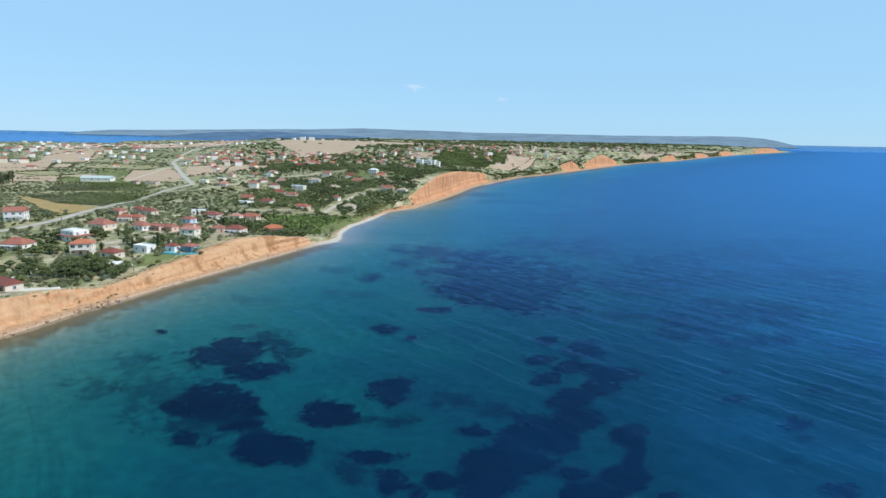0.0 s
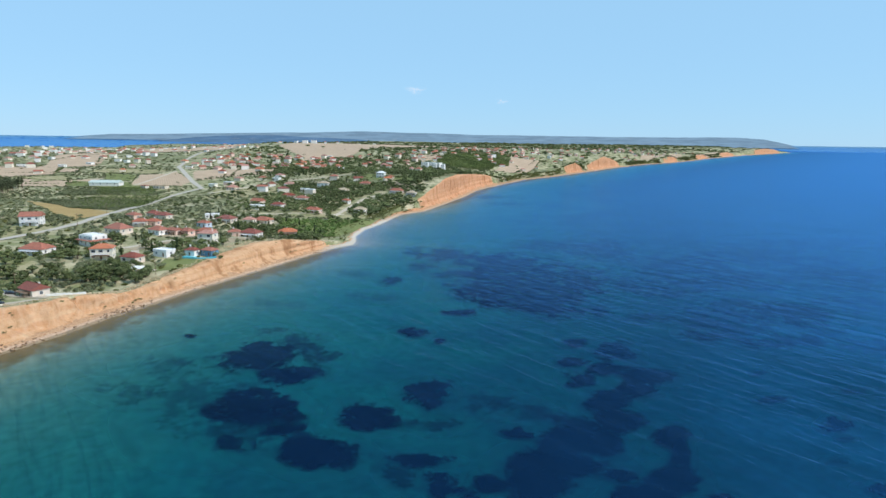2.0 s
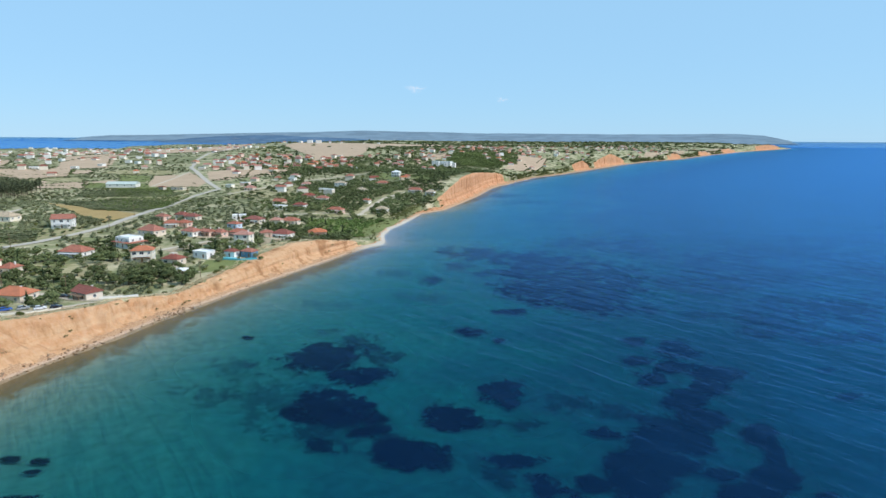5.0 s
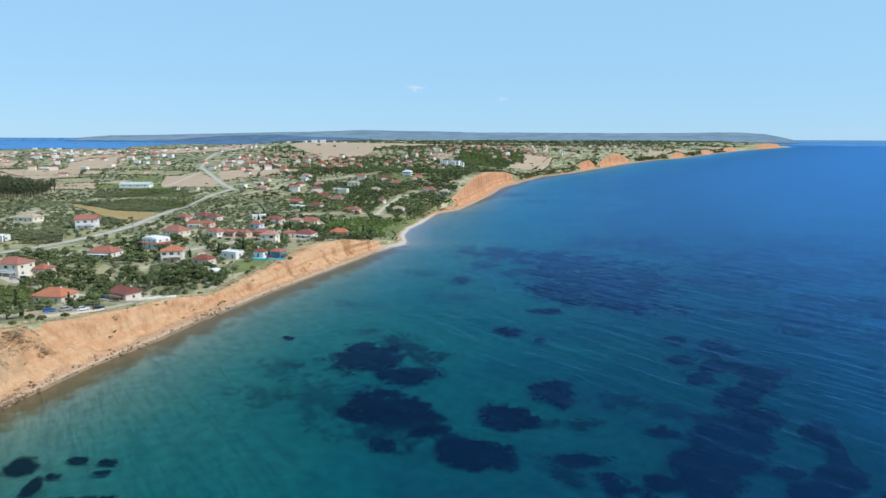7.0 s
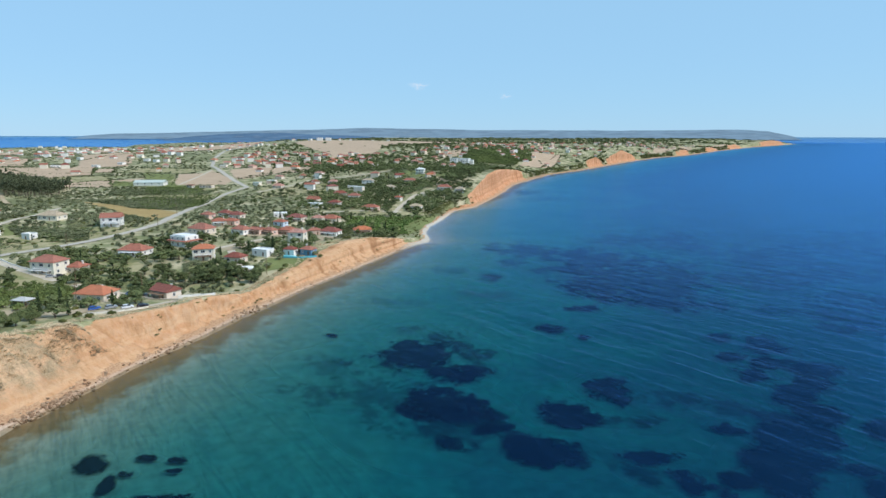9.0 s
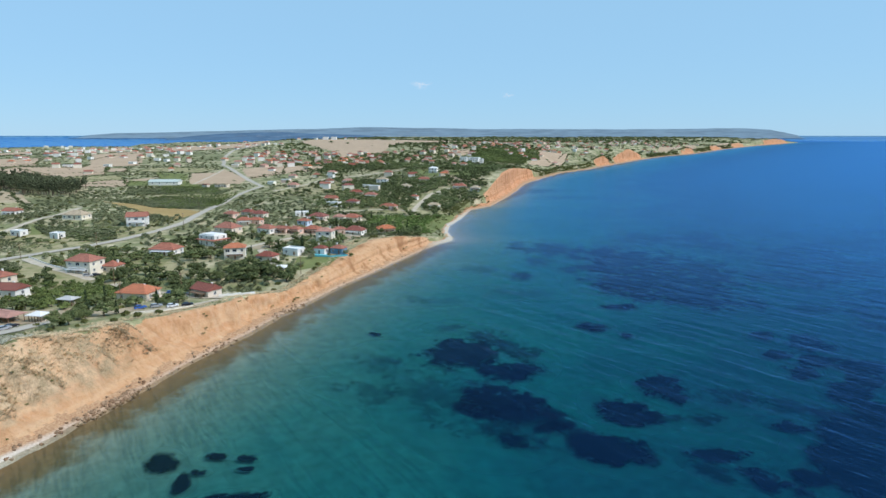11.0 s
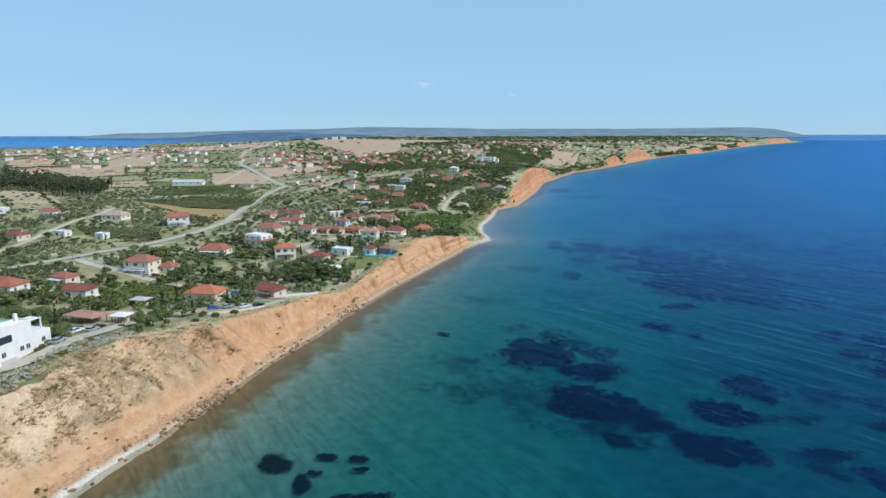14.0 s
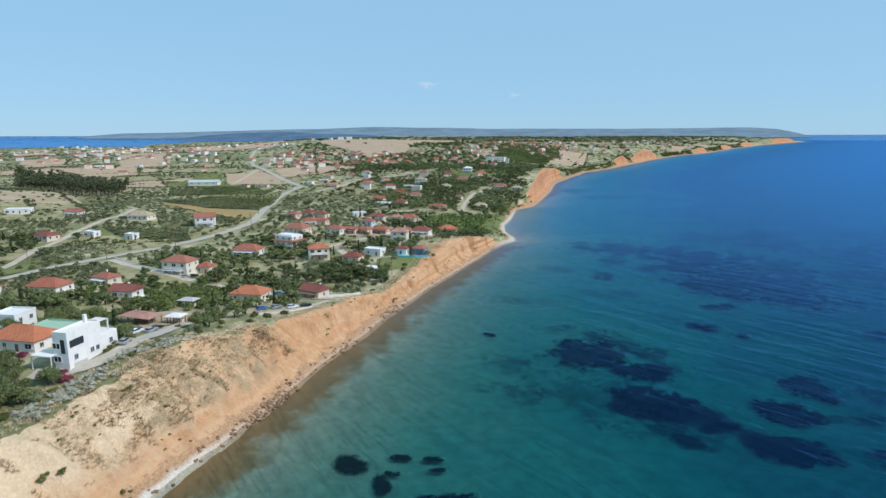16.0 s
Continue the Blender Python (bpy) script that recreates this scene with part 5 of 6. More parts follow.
garden_wall(WALLS["white"], 1.0, (-184, 251), (-176, 255), (-171, 258))
garden_wall(WALLS["turquoise"], 1.0, (-161, 331), (-149, 329.5), (-141, 333), label="turquoise painted garden wall")
garden_wall(WALLS["cream"], 1.2, (-128, 415), (-123, 440))
garden_wall(WALLS["white"], 1.0, (-310, 324), (-281, 300), (-255, 281))
pool = base("swimming_pool", -156, 334, -12, "small turquoise swimming pool in a garden", "pool")
part("basin", box(bmesh.new(), 0, 0, -0.6, 9, 4, 0.85, 0.05), POOL, pool)
part("coping", box(box(box(box(bmesh.new(), 0, -2.3, 0, 10, 0.6, 0.3), 0, 2.3, 0, 10, 0.6, 0.3), -4.8, 0, 0, 0.5, 4, 0.3), 4.8, 0, 0, 0.5, 4, 0.3), WALLS["white"], pool)

# ---- the far villages: plainer houses, thinned with distance ----
far_rnd = random.Random(29)


DISTANT = ([], [], [])          # corners, faces and material slots of the houses too far off to tell apart
SLOTS = [*WALLS.values(), *ROOFS.values()]


def distant_house(x, y, w, d, storeys, turn, kind, wall, roof):
    pts, faces, slots = DISTANT
    TAKEN.append((x, y, max(w, d) * 0.62))
    high, rise, e = 2.95 * storeys + 0.25, 0.3 * min(w, d) if kind != "flat" else 0.3, 0.5 if kind != "flat" else 0.0
    m = pose(x, y, float(ground_z(x, y)), 0, 0, turn)
    r = 0.0 if kind == "gable" else 0.85 * d / 2 if w >= d else 0.85 * w / 2
    low, top = [(-w / 2, -d / 2), (w / 2, -d / 2), (w / 2, d / 2), (-w / 2, d / 2)], [(-w / 2 - e, -d / 2 - e), (w / 2 + e, -d / 2 - e), (w / 2 + e, d / 2 + e), (-w / 2 - e, d / 2 + e)]
    n = len(pts)
    ridge_at = [(-w / 2 - e + r, 0, high + rise), (w / 2 + e - r, 0, high + rise)]
    pts.extend(tuple(m @ Vector(q)) for q in [(a, b, -1.5) for a, b in low] + [(a, b, high) for a, b in low] + [(a, b, high) for a, b in top] + [(a, b, high + 0.3) for a, b in top] + ridge_at)
    made = [(k, (k + 1) % 4, (k + 1) % 4 + 4, k + 4) for k in range(4)]
    covers = [(k + 8, (k + 1) % 4 + 8, (k + 1) % 4 + 12, k + 12) for k in range(4)]
    covers += [(12, 13, 14, 15)] if kind == "flat" else [(8, 9, 17, 16), (9, 10, 17), (10, 11, 16, 17), (11, 8, 16)]
    covers = covers if kind == "flat" else covers[4:]
    faces.extend(tuple(n + k for k in f) for f in made + covers)
    names = [*WALLS, *("roof_" + k for k in ROOFS)]
    slots.extend([names.index(wall)] * 4 + [names.index("roof_" + roof)] * len(covers))


def village(count, x0, x1, y0, y1, walls="white cream cream pink tan", roofs="red red darkred pink red orange white"):
    made = 0
    for _ in range(count * 12):
        if made == count:
            break
        y = far_rnd.uniform(y0, y1)
        t = (y - y0) / (y1 - y0)
        x = far_rnd.uniform(x0[0] + (x0[1] - x0[0]) * t, x1[0] + (x1[1] - x1[0]) * t)
        if any((x - a) ** 2 + (y - b) ** 2 < (r + 9) ** 2 for a, b, r in TAKEN) or float(shore_x(y)) - x < 45:
            continue
        roof = far_rnd.choice(roofs.split())
        kind = "flat" if roof == "white" else far_rnd.choice(["hip", "hip", "gable"])
        w, d, storeys, turn, wall = far_rnd.uniform(7, 11.5), far_rnd.uniform(6, 8.5), far_rnd.choice([1, 1, 1, 2]), far_rnd.uniform(-35, 35), far_rnd.choice(walls.split())
        if y < 1200:
            house(x, y, w, d, storeys, turn, kind, wall, roof, False, "far village houses")
        else:
            distant_house(x, y, w, d, storeys, turn, kind, wall, roof)
        made += 1


village(9, (-215, -230), (-60, -60), 560, 800)
village(8, (-300, -330), (-200, -210), 700, 900)
village(74, (-400, -420), (-200, -170), 900, 1180)
village(26, (-240, -220), (-30, 20), 930, 1250)
village(70, (-900, -900), (-520, -470), 1000, 1650, "white white cream", "red red pink white")
village(50, (-1200, -1300), (-700, -900), 1250, 1950, "white white white cream", "red pink white white")
village(56, (30, 300), (300, 900), 1500, 2300)
village(34, (-700, -700), (-200, -100), 1900, 2500, "white white cream", "red white white")
village(80, (-120, 60), (250, 560), 1260, 1900)
village(55, (350, 900), (700, 1500), 2000, 3000)
village(12, (-820, -800), (-420, -420), 820, 1050)
data = bpy.data.meshes.new("distant_village")
data.from_pydata(DISTANT[0], [], DISTANT[1])
for mat in SLOTS:
    data.materials.append(mat)
data.polygons.foreach_set("material_index", np.array(DISTANT[2], np.int32))
tagged(new("distant_village", data), "distant white and red-roofed village houses among trees", "houses", kind="stuff")
for s in ((-420, 1905), (-395, 1915)):
    house(*s, 16, 12, 3, 0, "flat", "white", "white", False)
for k in range(3):
    house(-35 + 15 * k, 1085 + 6 * k, 12, 10, 3, -12, "flat", "white", "white")


# ---- trees ----
def leaf_cloud(seed, blobs, count, size, flat=0.0):
    """Leaf clumps scattered over the skins of some blobs (x, y, z, rx, rz), round a rough dark core."""
    r = np.random.RandomState(seed)
    pts, faces = [], []
    share = np.array([b[3] ** 2 for b in blobs], float)
    share /= share.sum()
    for b, part_of in zip(blobs, share):
        n = max(4, int(count * part_of))
        v = r.normal(size=(n, 3))
        v /= np.linalg.norm(v, axis=1)[:, None]
        v[:, 2] = np.where(v[:, 2] < -0.35, -v[:, 2] * 0.6, v[:, 2])
        rad = r.uniform(0.72, 1.08, n)[:, None]
        c = np.array(b[:3]) + v * rad * np.array([b[3], b[3], b[4]])
        for k in range(n):
            nrm = v[k] + r.normal(size=3) * 0.5
            nrm /= np.linalg.norm(nrm)
            side = np.cross(nrm, r.normal(size=3))
            side /= np.linalg.norm(side) + 1e-9
            up = np.cross(nrm, side)
            s = size * r.uniform(0.6, 1.3)
            i = len(pts)
            pts += [c[k] - side * s, c[k] - up * s * 0.7, c[k] + side * s + nrm * s * 0.25, c[k] + up * s * 0.8]
            faces.append((i, i + 1, i + 2, i + 3))
        # core
        i = len(pts)
        ring = 6
        core = 0.74
        pts.append(np.array([b[0], b[1], b[2] + b[4] * core]))
        for k in range(ring):
            a = 2 * math.pi * k / ring
            pts.append(np.array([b[0] + b[3] * core * math.cos(a), b[1] + b[3] * core * math.sin(a), b[2] + b[4] * 0.2 * (k % 2)]))
        pts.append(np.array([b[0], b[1], b[2] - b[4] * 0.5]))
        for k in range(ring):
            faces.append((i, i + 1 + k, i + 1 + (k + 1) % ring))
            faces.append((i + ring + 1, i + 1 + (k + 1) % ring, i + 1 + k))
    return np.array(pts), faces


def trunk_mesh(high, thick, limbs, seed):
    r = random.Random(seed)
    bm = bmesh.new()
    bmesh.ops.create_cone(bm, cap_ends=False, segments=7, radius1=thick, radius2=thick * 0.55, depth=high, matrix=pose(0, 0, high / 2 - 0.3))
    for _ in range(limbs):
        a, lean = r.uniform(0, 360), r.uniform(25, 55)
        m = pose(0, 0, high * r.uniform(0.6, 0.95), 0, 0, a) @ pose(0, 0, 0, 0, lean, 0) @ Matrix.Translation((0, 0, high * 0.22))
        bmesh.ops.create_cone(bm, cap_ends=False, segments=5, radius1=thick * 0.45, radius2=thick * 0.15, depth=high * 0.5, matrix=m)
    data = bpy.data.meshes.new("trunk")
    bm.to_mesh(data)
    bm.free()
    data.materials.append(BARK)
    return data


def species(kind, seed):
    """Blobs of a crown, trunk height and thickness."""
    r = random.Random(seed * 7 + 1)
    if kind in ("olive", "citrus"):
        return [(r.uniform(-1.1, 1.1), r.uniform(-1.1, 1.1), r.uniform(1.2, 2.0), r.uniform(1.0, 1.5), r.uniform(0.8, 1.1)) for _ in range(4)], 1.0, 0.2
    if kind == "broad":
        return [(r.uniform(-1.8, 1.8), r.uniform(-1.8, 1.8), r.uniform(1.8, 3.9), r.uniform(1.2, 2.0), r.uniform(1.1, 1.6)) for _ in range(6)], 1.8, 0.28
    if kind == "pine":
        return [(r.uniform(-1.1, 1.1), r.uniform(-1.1, 1.1), 4.4 + k * 1.0, 1.8 - k * 0.24, 0.9) for k in range(5)], 5.5, 0.2
    if kind == "cypress":
        return [(0, 0, 1.4 + k * 1.2, 0.85 - 0.13 * k, 1.1) for k in range(5)], 1.2, 0.16
    if kind == "reed":
        return [(r.uniform(-1.5, 1.5), r.uniform(-1.5, 1.5), 1.0, r.uniform(0.9, 1.3), r.uniform(0.9, 1.3)) for _ in range(3)], 0.4, 0.08
    return [(r.uniform(-0.9, 0.9), r.uniform(-0.9, 0.9), 0.6, r.uniform(0.6, 1.1), r.uniform(0.5, 0.8)) for _ in range(3)], 0.4, 0.08


TREES = ("olive", "citrus", "broad", "pine", "cypress")


def make_tree(kind, seed, count, size):
    words = {"olive": "grey-green olive tree with a rounded crown", "broad": "dark green broadleaf tree with uneven crown", "pine": "tall dark pine with bare trunk",
             "citrus": "bright green fruit tree with rounded crown", "cypress": "slim dark cypress tree", "bush": "rounded green scrub bush", "grey": "silvery grey scrub bush on the cliff edge", "purple": "dark red flowering garden bush",
             "reed": "tall green reed clump", "dry": "dry brown scrub bush"}
    t = tagged(new("tree" if kind in TREES else "bush"), words[kind], "tree" if kind in TREES else "bush", kind + " plants")
    blobs, high, thick = species(kind, seed)
    pts, faces = leaf_cloud(seed, blobs, count, size)
    data = bpy.data.meshes.new("crown")
    data.from_pydata(pts.tolist(), [], faces)
    data.materials.append(LEAVES[kind])
    crown = new("crown", data)
    crown.parent = t
    trunk = new("trunk", trunk_mesh(high, thick, 3, seed))
    trunk.parent = t
    return t


def inside(quad, x, y):
    """Which points lie in a convex or bent polygon."""
    hit = np.zeros(len(x), bool)
    n = len(quad)
    for k in range(n):
        (ax, ay), (bx_, by_) = quad[k], quad[(k + 1) % n]
        cross = (ay > y) != (by_ > y)
        at = ax + (y - ay) / (by_ - ay + 1e-12) * (bx_ - ax)
        hit ^= cross & (x < at)
    return hit


ZONES = [("pine", 0.72, [(-700, 830), (-560, 740), (-470, 670), (-440, 590), (-470, 560), (-580, 650)]),
         ("citrus", 1.0, [(-290, 236), (-276, 262), (-234, 273), (-222, 240), (-228, 214), (-250, 226)]),
         ("broad", 0.95, [(-195, 322), (-172, 318), (-157, 305), (-162, 283), (-190, 283)]),
         ("broad", 0.9, [(-269, 1000), (-211, 1150), (80, 1150), (-1, 810), (-109, 870), (-236, 841)]),
         ("broad", 0.85, [(-262, 545), (-250, 640), (-215, 760), (-60, 700), (-66, 575), (-110, 560), (-175, 545)]),
         ("reed", 0.95, [(-151, 521), (-82, 545), (-97, 448), (-141, 455)]),
         ("olive", 0.5, [(-300, 720), (-263, 817), (-182, 710), (-202, 537), (-255, 520)]),
         ("broad", 0.95, [(-215, 760), (-30, 738), (-30, 690), (-66, 580), (-142, 584)]),
         ("broad", 0.95, [(-45, 690), (-18, 760), (5, 830), (30, 930), (10, 960), (-40, 900), (-45, 760)]),
         ("orchard", 1.0, [(-364, 346), (-360, 373), (-312, 354), (-334, 327)])]


def scatter(seed, y0, y1, step, cover):
    """Places for plants: a shaken grid, thinned by noise, fields, roads and houses. Returns x, y and the kind."""
    r = np.random.RandomState(seed)
    ys = np.arange(y0, y1, step)
    x, y = np.meshgrid(np.arange(-0.82 * y1 - 170, np.interp(y1, SHORE_Y, SHORE_X) + 100, step), ys)
    x, y = x.ravel(), y.ravel()
    x, y = x + r.uniform(-0.48, 0.48, len(x)) * step, y + r.uniform(-0.48, 0.48, len(y)) * step
    u = shore_x(y) - x
    edge = np.interp(y, BEACH_Y, BEACH_W) + 1.08 * np.interp(y, WIDE_Y, WIDE_W) + 2.5
    keep = (u > edge) & (x > -0.8 * y - 165) & (x > np.interp(y, WEST_Y, WEST_X) + 130)
    x, y, u, edge = x[keep], y[keep], u[keep], edge[keep]
    patch = 0.5 + 0.5 * fbm(x / 60, y / 60, 3, 91)
    chance = np.clip(cover + 0.55 * (patch - 0.5), 0.04, 0.95)
    chance = np.where((x > -120) & (y > 1100), chance + 0.3, chance)
    chance = np.where(u < edge + 7, chance * 0.35, chance)
    kind = np.where((vnoise(x / 45, y / 45, 95) > 0.1) | ((x < -0.25 * y - 90) & (y > 380)), "olive", "broad").astype(object)
    kind[r.rand(len(x)) < 0.22] = "bush"
    kind[(r.rand(len(x)) < 0.05) & (kind == "broad")] = "cypress"
    kind[u < edge + 7] = "bush"
    for name, q in QUADS:
        chance = np.where(inside(q, x, y), {"orchard": 0.0, "meadow": 0.12, "grass": 0.25, "sand": 0.03}.get(name, 0.01), chance)
    for name, dense, q in ZONES:
        at = inside(q, x, y)
        chance = np.where(at, dense, chance)
        if name == "orchard":
            chance = np.where(at, 0, chance)
        else:
            mixed = at & (r.rand(len(x)) < (0.97 if name == "citrus" else 0.85))
            kind[mixed] = name
    # the bare flank of the pine hill
    slope = ((x + 500) / 70) ** 2 + ((y - 520) / 45) ** 2 < 1
    chance = np.where(slope, 0.15, chance)
    keep = r.rand(len(x)) < chance
    x, y, kind = x[keep], y[keep], kind[keep]
    clear = np.ones(len(x), bool)
    for a, b, rad in TAKEN:
        clear &= (x - a) ** 2 + (y - b) ** 2 > (rad * (1.0 if b < 450 else 0.85) + 1.2) ** 2
        # keep the sight line to each house's front open
        clear &= ~((np.abs(x - a) < rad) & (y > b - rad - 1.5) & (y < b) & (b < 450))
    for wide_, line in LINES:
        d2 = np.full(len(x), 1e9)
        for px, py in line:
            d2 = np.minimum(d2, (x - px) ** 2 + (y - py) ** 2)
        clear &= d2 > (wide_ / 2 + 2.0 + 0.004 * y) ** 2
    return x[clear], y[clear], kind[clear]


SIZES = {"olive": 0.85, "citrus": 0.85, "broad": 0.95, "pine": 1.35, "cypress": 0.9, "bush": 0.9, "reed": 1.1, "purple": 1.1}
tree_rnd = random.Random(3)
nx, ny, nk = scatter(41, 105, 450, 4.1, 0.74)
order = np.argsort(ny)
near_count = 300
PATTERNS = {}
for kind, many in (("olive", 4), ("citrus", 3), ("broad", 4), ("bush", 3), ("cypress", 2), ("pine", 2), ("reed", 1), ("purple", 1)):
    PATTERNS[kind] = [make_tree(kind, 100 + k, {"broad": 1500, "olive": 1000, "citrus": 1000, "pine": 600, "cypress": 400}.get(kind, 420), {"broad": 0.21, "pine": 0.26}.get(kind, 0.16)) for k in range(many)]
used = set()
# the dense garden by the cliff and single large trees
set_trees = [(-196 + 7.5 * k + 2 * math.sin(k * 5 + j), 286 + 8 * j + 2 * math.cos(k * 3 + j), "broad") for k in range(5) for j in range(4)] + [
             (-236, 140, "broad"), (-231.5, 142, "broad"), (-233, 134, "broad"), (-229.5, 134, "olive"), (-243, 146, "broad"), (-239, 136, "broad"), (-240, 143, "broad"),
             (-245, 137, "olive"), (-236, 129, "broad"), (-241, 130, "broad"), (-232, 127, "bush"), (-250, 146, "broad"), (-247, 150, "broad"), (-228, 139, "bush"),
             (-248, 299, "broad"), (-245, 301, "broad"), (-251, 298, "broad"), (-215, 303, "broad"), (-289, 310, "bush"), (-285, 306, "bush"), (-231, 176, "broad"), (-228, 173, "bush"),
             (-227.3, 167.8, "broad"), (-227.0, 163.8, "bush"), (-226.6, 161.4, "bush"), (-226.2, 158.8, "bush"), (-230.6, 146.5, "purple"), (-229, 144, "purple"), (-246, 155.5, "purple"), (-151.5, 333, "bush"), (-142.5, 335.5, "olive"), (-139, 333, "bush"), (-161, 335, "olive"), (-152, 341, "broad"), (-225.5, 170, "bush"), (-229, 170, "bush"), (-234, 180, "bush"), (-222, 193, "bush"), (-200, 233, "broad"), (-199, 236, "olive"), (-242, 280, "broad"), (-238.5, 281, "broad"), (-240.5, 284, "broad"), (-243.5, 283, "broad"), (-227, 283, "cypress"), (-216, 205, "broad"), (-266, 261, "broad"), (-264, 268, "broad")]
nx, ny, nk = np.r_[[p[0] for p in set_trees], nx], np.r_[[p[1] for p in set_trees], ny], np.r_[np.array([p[2] for p in set_trees], object), nk]
order = np.r_[np.arange(len(set_trees)), order + len(set_trees)]
for i in order[:near_count]:
    k = tree_rnd.randrange(len(PATTERNS[nk[i]]))
    s = SIZES[nk[i]] * tree_rnd.uniform(0.7, 1.25)
    turned = pose(nx[i], ny[i], float(ground_z(nx[i], ny[i])) - 0.1, 0, 0, tree_rnd.uniform(0, 360))
    if (nk[i], k) in used:
        copy_thing(PATTERNS[nk[i]][k], turned @ Matrix.Diagonal((s, s, s * tree_rnd.uniform(0.85, 1.15) * (0.72 if nk[i] == "citrus" else 1.0), 1)))
    else:
        used.add((nk[i], k))
        PATTERNS[nk[i]][k].matrix_basis = turned
for kind, patterns in PATTERNS.items():
    for k, t in enumerate(patterns):
        if (kind, k) not in used:
            for o in (*t.children, t):
                bpy.data.objects.remove(o)


def woodland(name, label, kind, x, y, count, size, versions, grow, seed, trunks=False, tall=1.0):
    """Many plants of one kind as one mesh."""
    if not len(x):
        return None
    r = np.random.RandomState(seed)
    clouds = []
    for k in range(versions):
        blobs, high, thick = species(kind, seed + k)
        pts, faces = leaf_cloud(seed + k, blobs, count, size)
        loops = list(faces)
        if trunks:
            i = len(pts)
            ring = [(thick * c, thick * s_, z) for z in (-0.3, high) for c, s_ in ((1, 0), (-0.5, 0.87), (-0.5, -0.87))]
            pts = np.concatenate([pts, np.array(ring)])
            loops = loops + [(i + a, i + (a + 1) % 3, i + 3 + (a + 1) % 3, i + 3 + a) for a in range(3)]
        clouds.append((pts, loops))
    verts, faces, tone, total, mats = [], [], [], 0, []
    z = ground_z(x, y)
    for i in range(len(x)):
        pts, loops = clouds[r.randint(versions)]
        a, s = r.uniform(0, 2 * math.pi), grow * SIZES[kind] * r.uniform(0.65, 1.3)
        c, n = math.cos(a) * s, math.sin(a) * s
        p = np.stack([x[i] + pts[:, 0] * c - pts[:, 1] * n, y[i] + pts[:, 0] * n + pts[:, 1] * c, z[i] - 0.1 + pts[:, 2] * s * tall * r.uniform(0.8, 1.1)], 1)
        verts.append(p)
        faces += [tuple(j + total for j in f) for f in loops]
        if trunks:
            mats += [0] * (len(loops) - 3) + [1] * 3
        tone.append(np.full(len(p), r.rand()))
        total += len(p)
    data = bpy.data.meshes.new(name)
    data.from_pydata([far(p) for p in np.concatenate(verts).tolist()], [], faces)
    data.materials.append(LEAVES[kind])
    if trunks:
        data.materials.append(BARK)
        data.polygons.foreach_set("material_index", np.array(mats, np.int32))
    ob = new(name, data)
    give(ob, "tone", np.concatenate(tone))
    return tagged(ob, label, "trees", kind="stuff")


WOOD_WORDS = {"citrus": ("fruit_grove", "bright green fruit trees in a close grove"), "olive": ("olive_groves", "grey-green olive trees scattered over the plateau"), "broad": ("broadleaf_woods", "dark green broadleaf trees between houses"),
              "pine": ("pine_wood", "tall dark pine wood on the hill"), "cypress": ("cypress_rows", "slim dark cypresses by the houses"),
              "bush": ("scrub", "green scrub bushes along plots"), "reed": ("reed_bed", "bright green reed bed behind the beach")}
rest = order[near_count:]
bands = [(nx[rest], ny[rest], nk[rest], 110, 0.42, 1.0, 1.0)]
bands.append((*scatter(42, 450, 640, 4.4, 0.64), 64, 0.5, 0.95, 0.75))
bands.append((*scatter(43, 640, 960, 5.4, 0.54), 36, 0.75, 1.0, 0.62))
bands.append((*scatter(44, 960, 1600, 10, 0.42), 26, 1.05, 1.45, 0.42))
bands.append((*scatter(46, 3280, 4950, 44.0, 0.5), 18, 1.8, 3.6, 0.25))
bands.append((*scatter(45, 1600, 3280, 24.0, 0.4), 20, 1.5, 2.3, 0.28))
for b, (x, y, kinds, count, size, grow, tall) in enumerate(bands):
    for kind, (name, words) in WOOD_WORDS.items():
        at = kinds == kind
        woodland(name, words, kind, x[at], y[at], count, size, 5, grow, 300 + 10 * b, trunks=kind == "pine" or b == 0, tall=tall if kind == "olive" else min(1.0, 1.5 * tall))

# the close low grove between the villas and the cliff
grove_rnd = np.random.RandomState(71)
grove_x, grove_y = [g.ravel() + grove_rnd.uniform(-0.7, 0.7, g.size) for g in np.meshgrid(np.arange(-290, -216, 3.1), np.arange(212, 274, 3.1))]
grove = inside([(-290, 238), (-268, 246), (-232, 268), (-222, 258), (-226, 228), (-247, 222)], grove_x, grove_y)
for a, b, rad in TAKEN:
    grove &= (grove_x - a) ** 2 + (grove_y - b) ** 2 > (rad + 0.5) ** 2
for wide_, line in LINES:
    grove &= np.min((grove_x[:, None] - line[None, :, 0]) ** 2 + (grove_y[:, None] - line[None, :, 1]) ** 2, 1) > (wide_ / 2 + 2) ** 2
woodland("fruit_grove", "close low green fruit trees in a grove", "citrus", grove_x[grove], grove_y[grove], 150, 0.3, 5, 0.82, 660, True, tall=0.8)

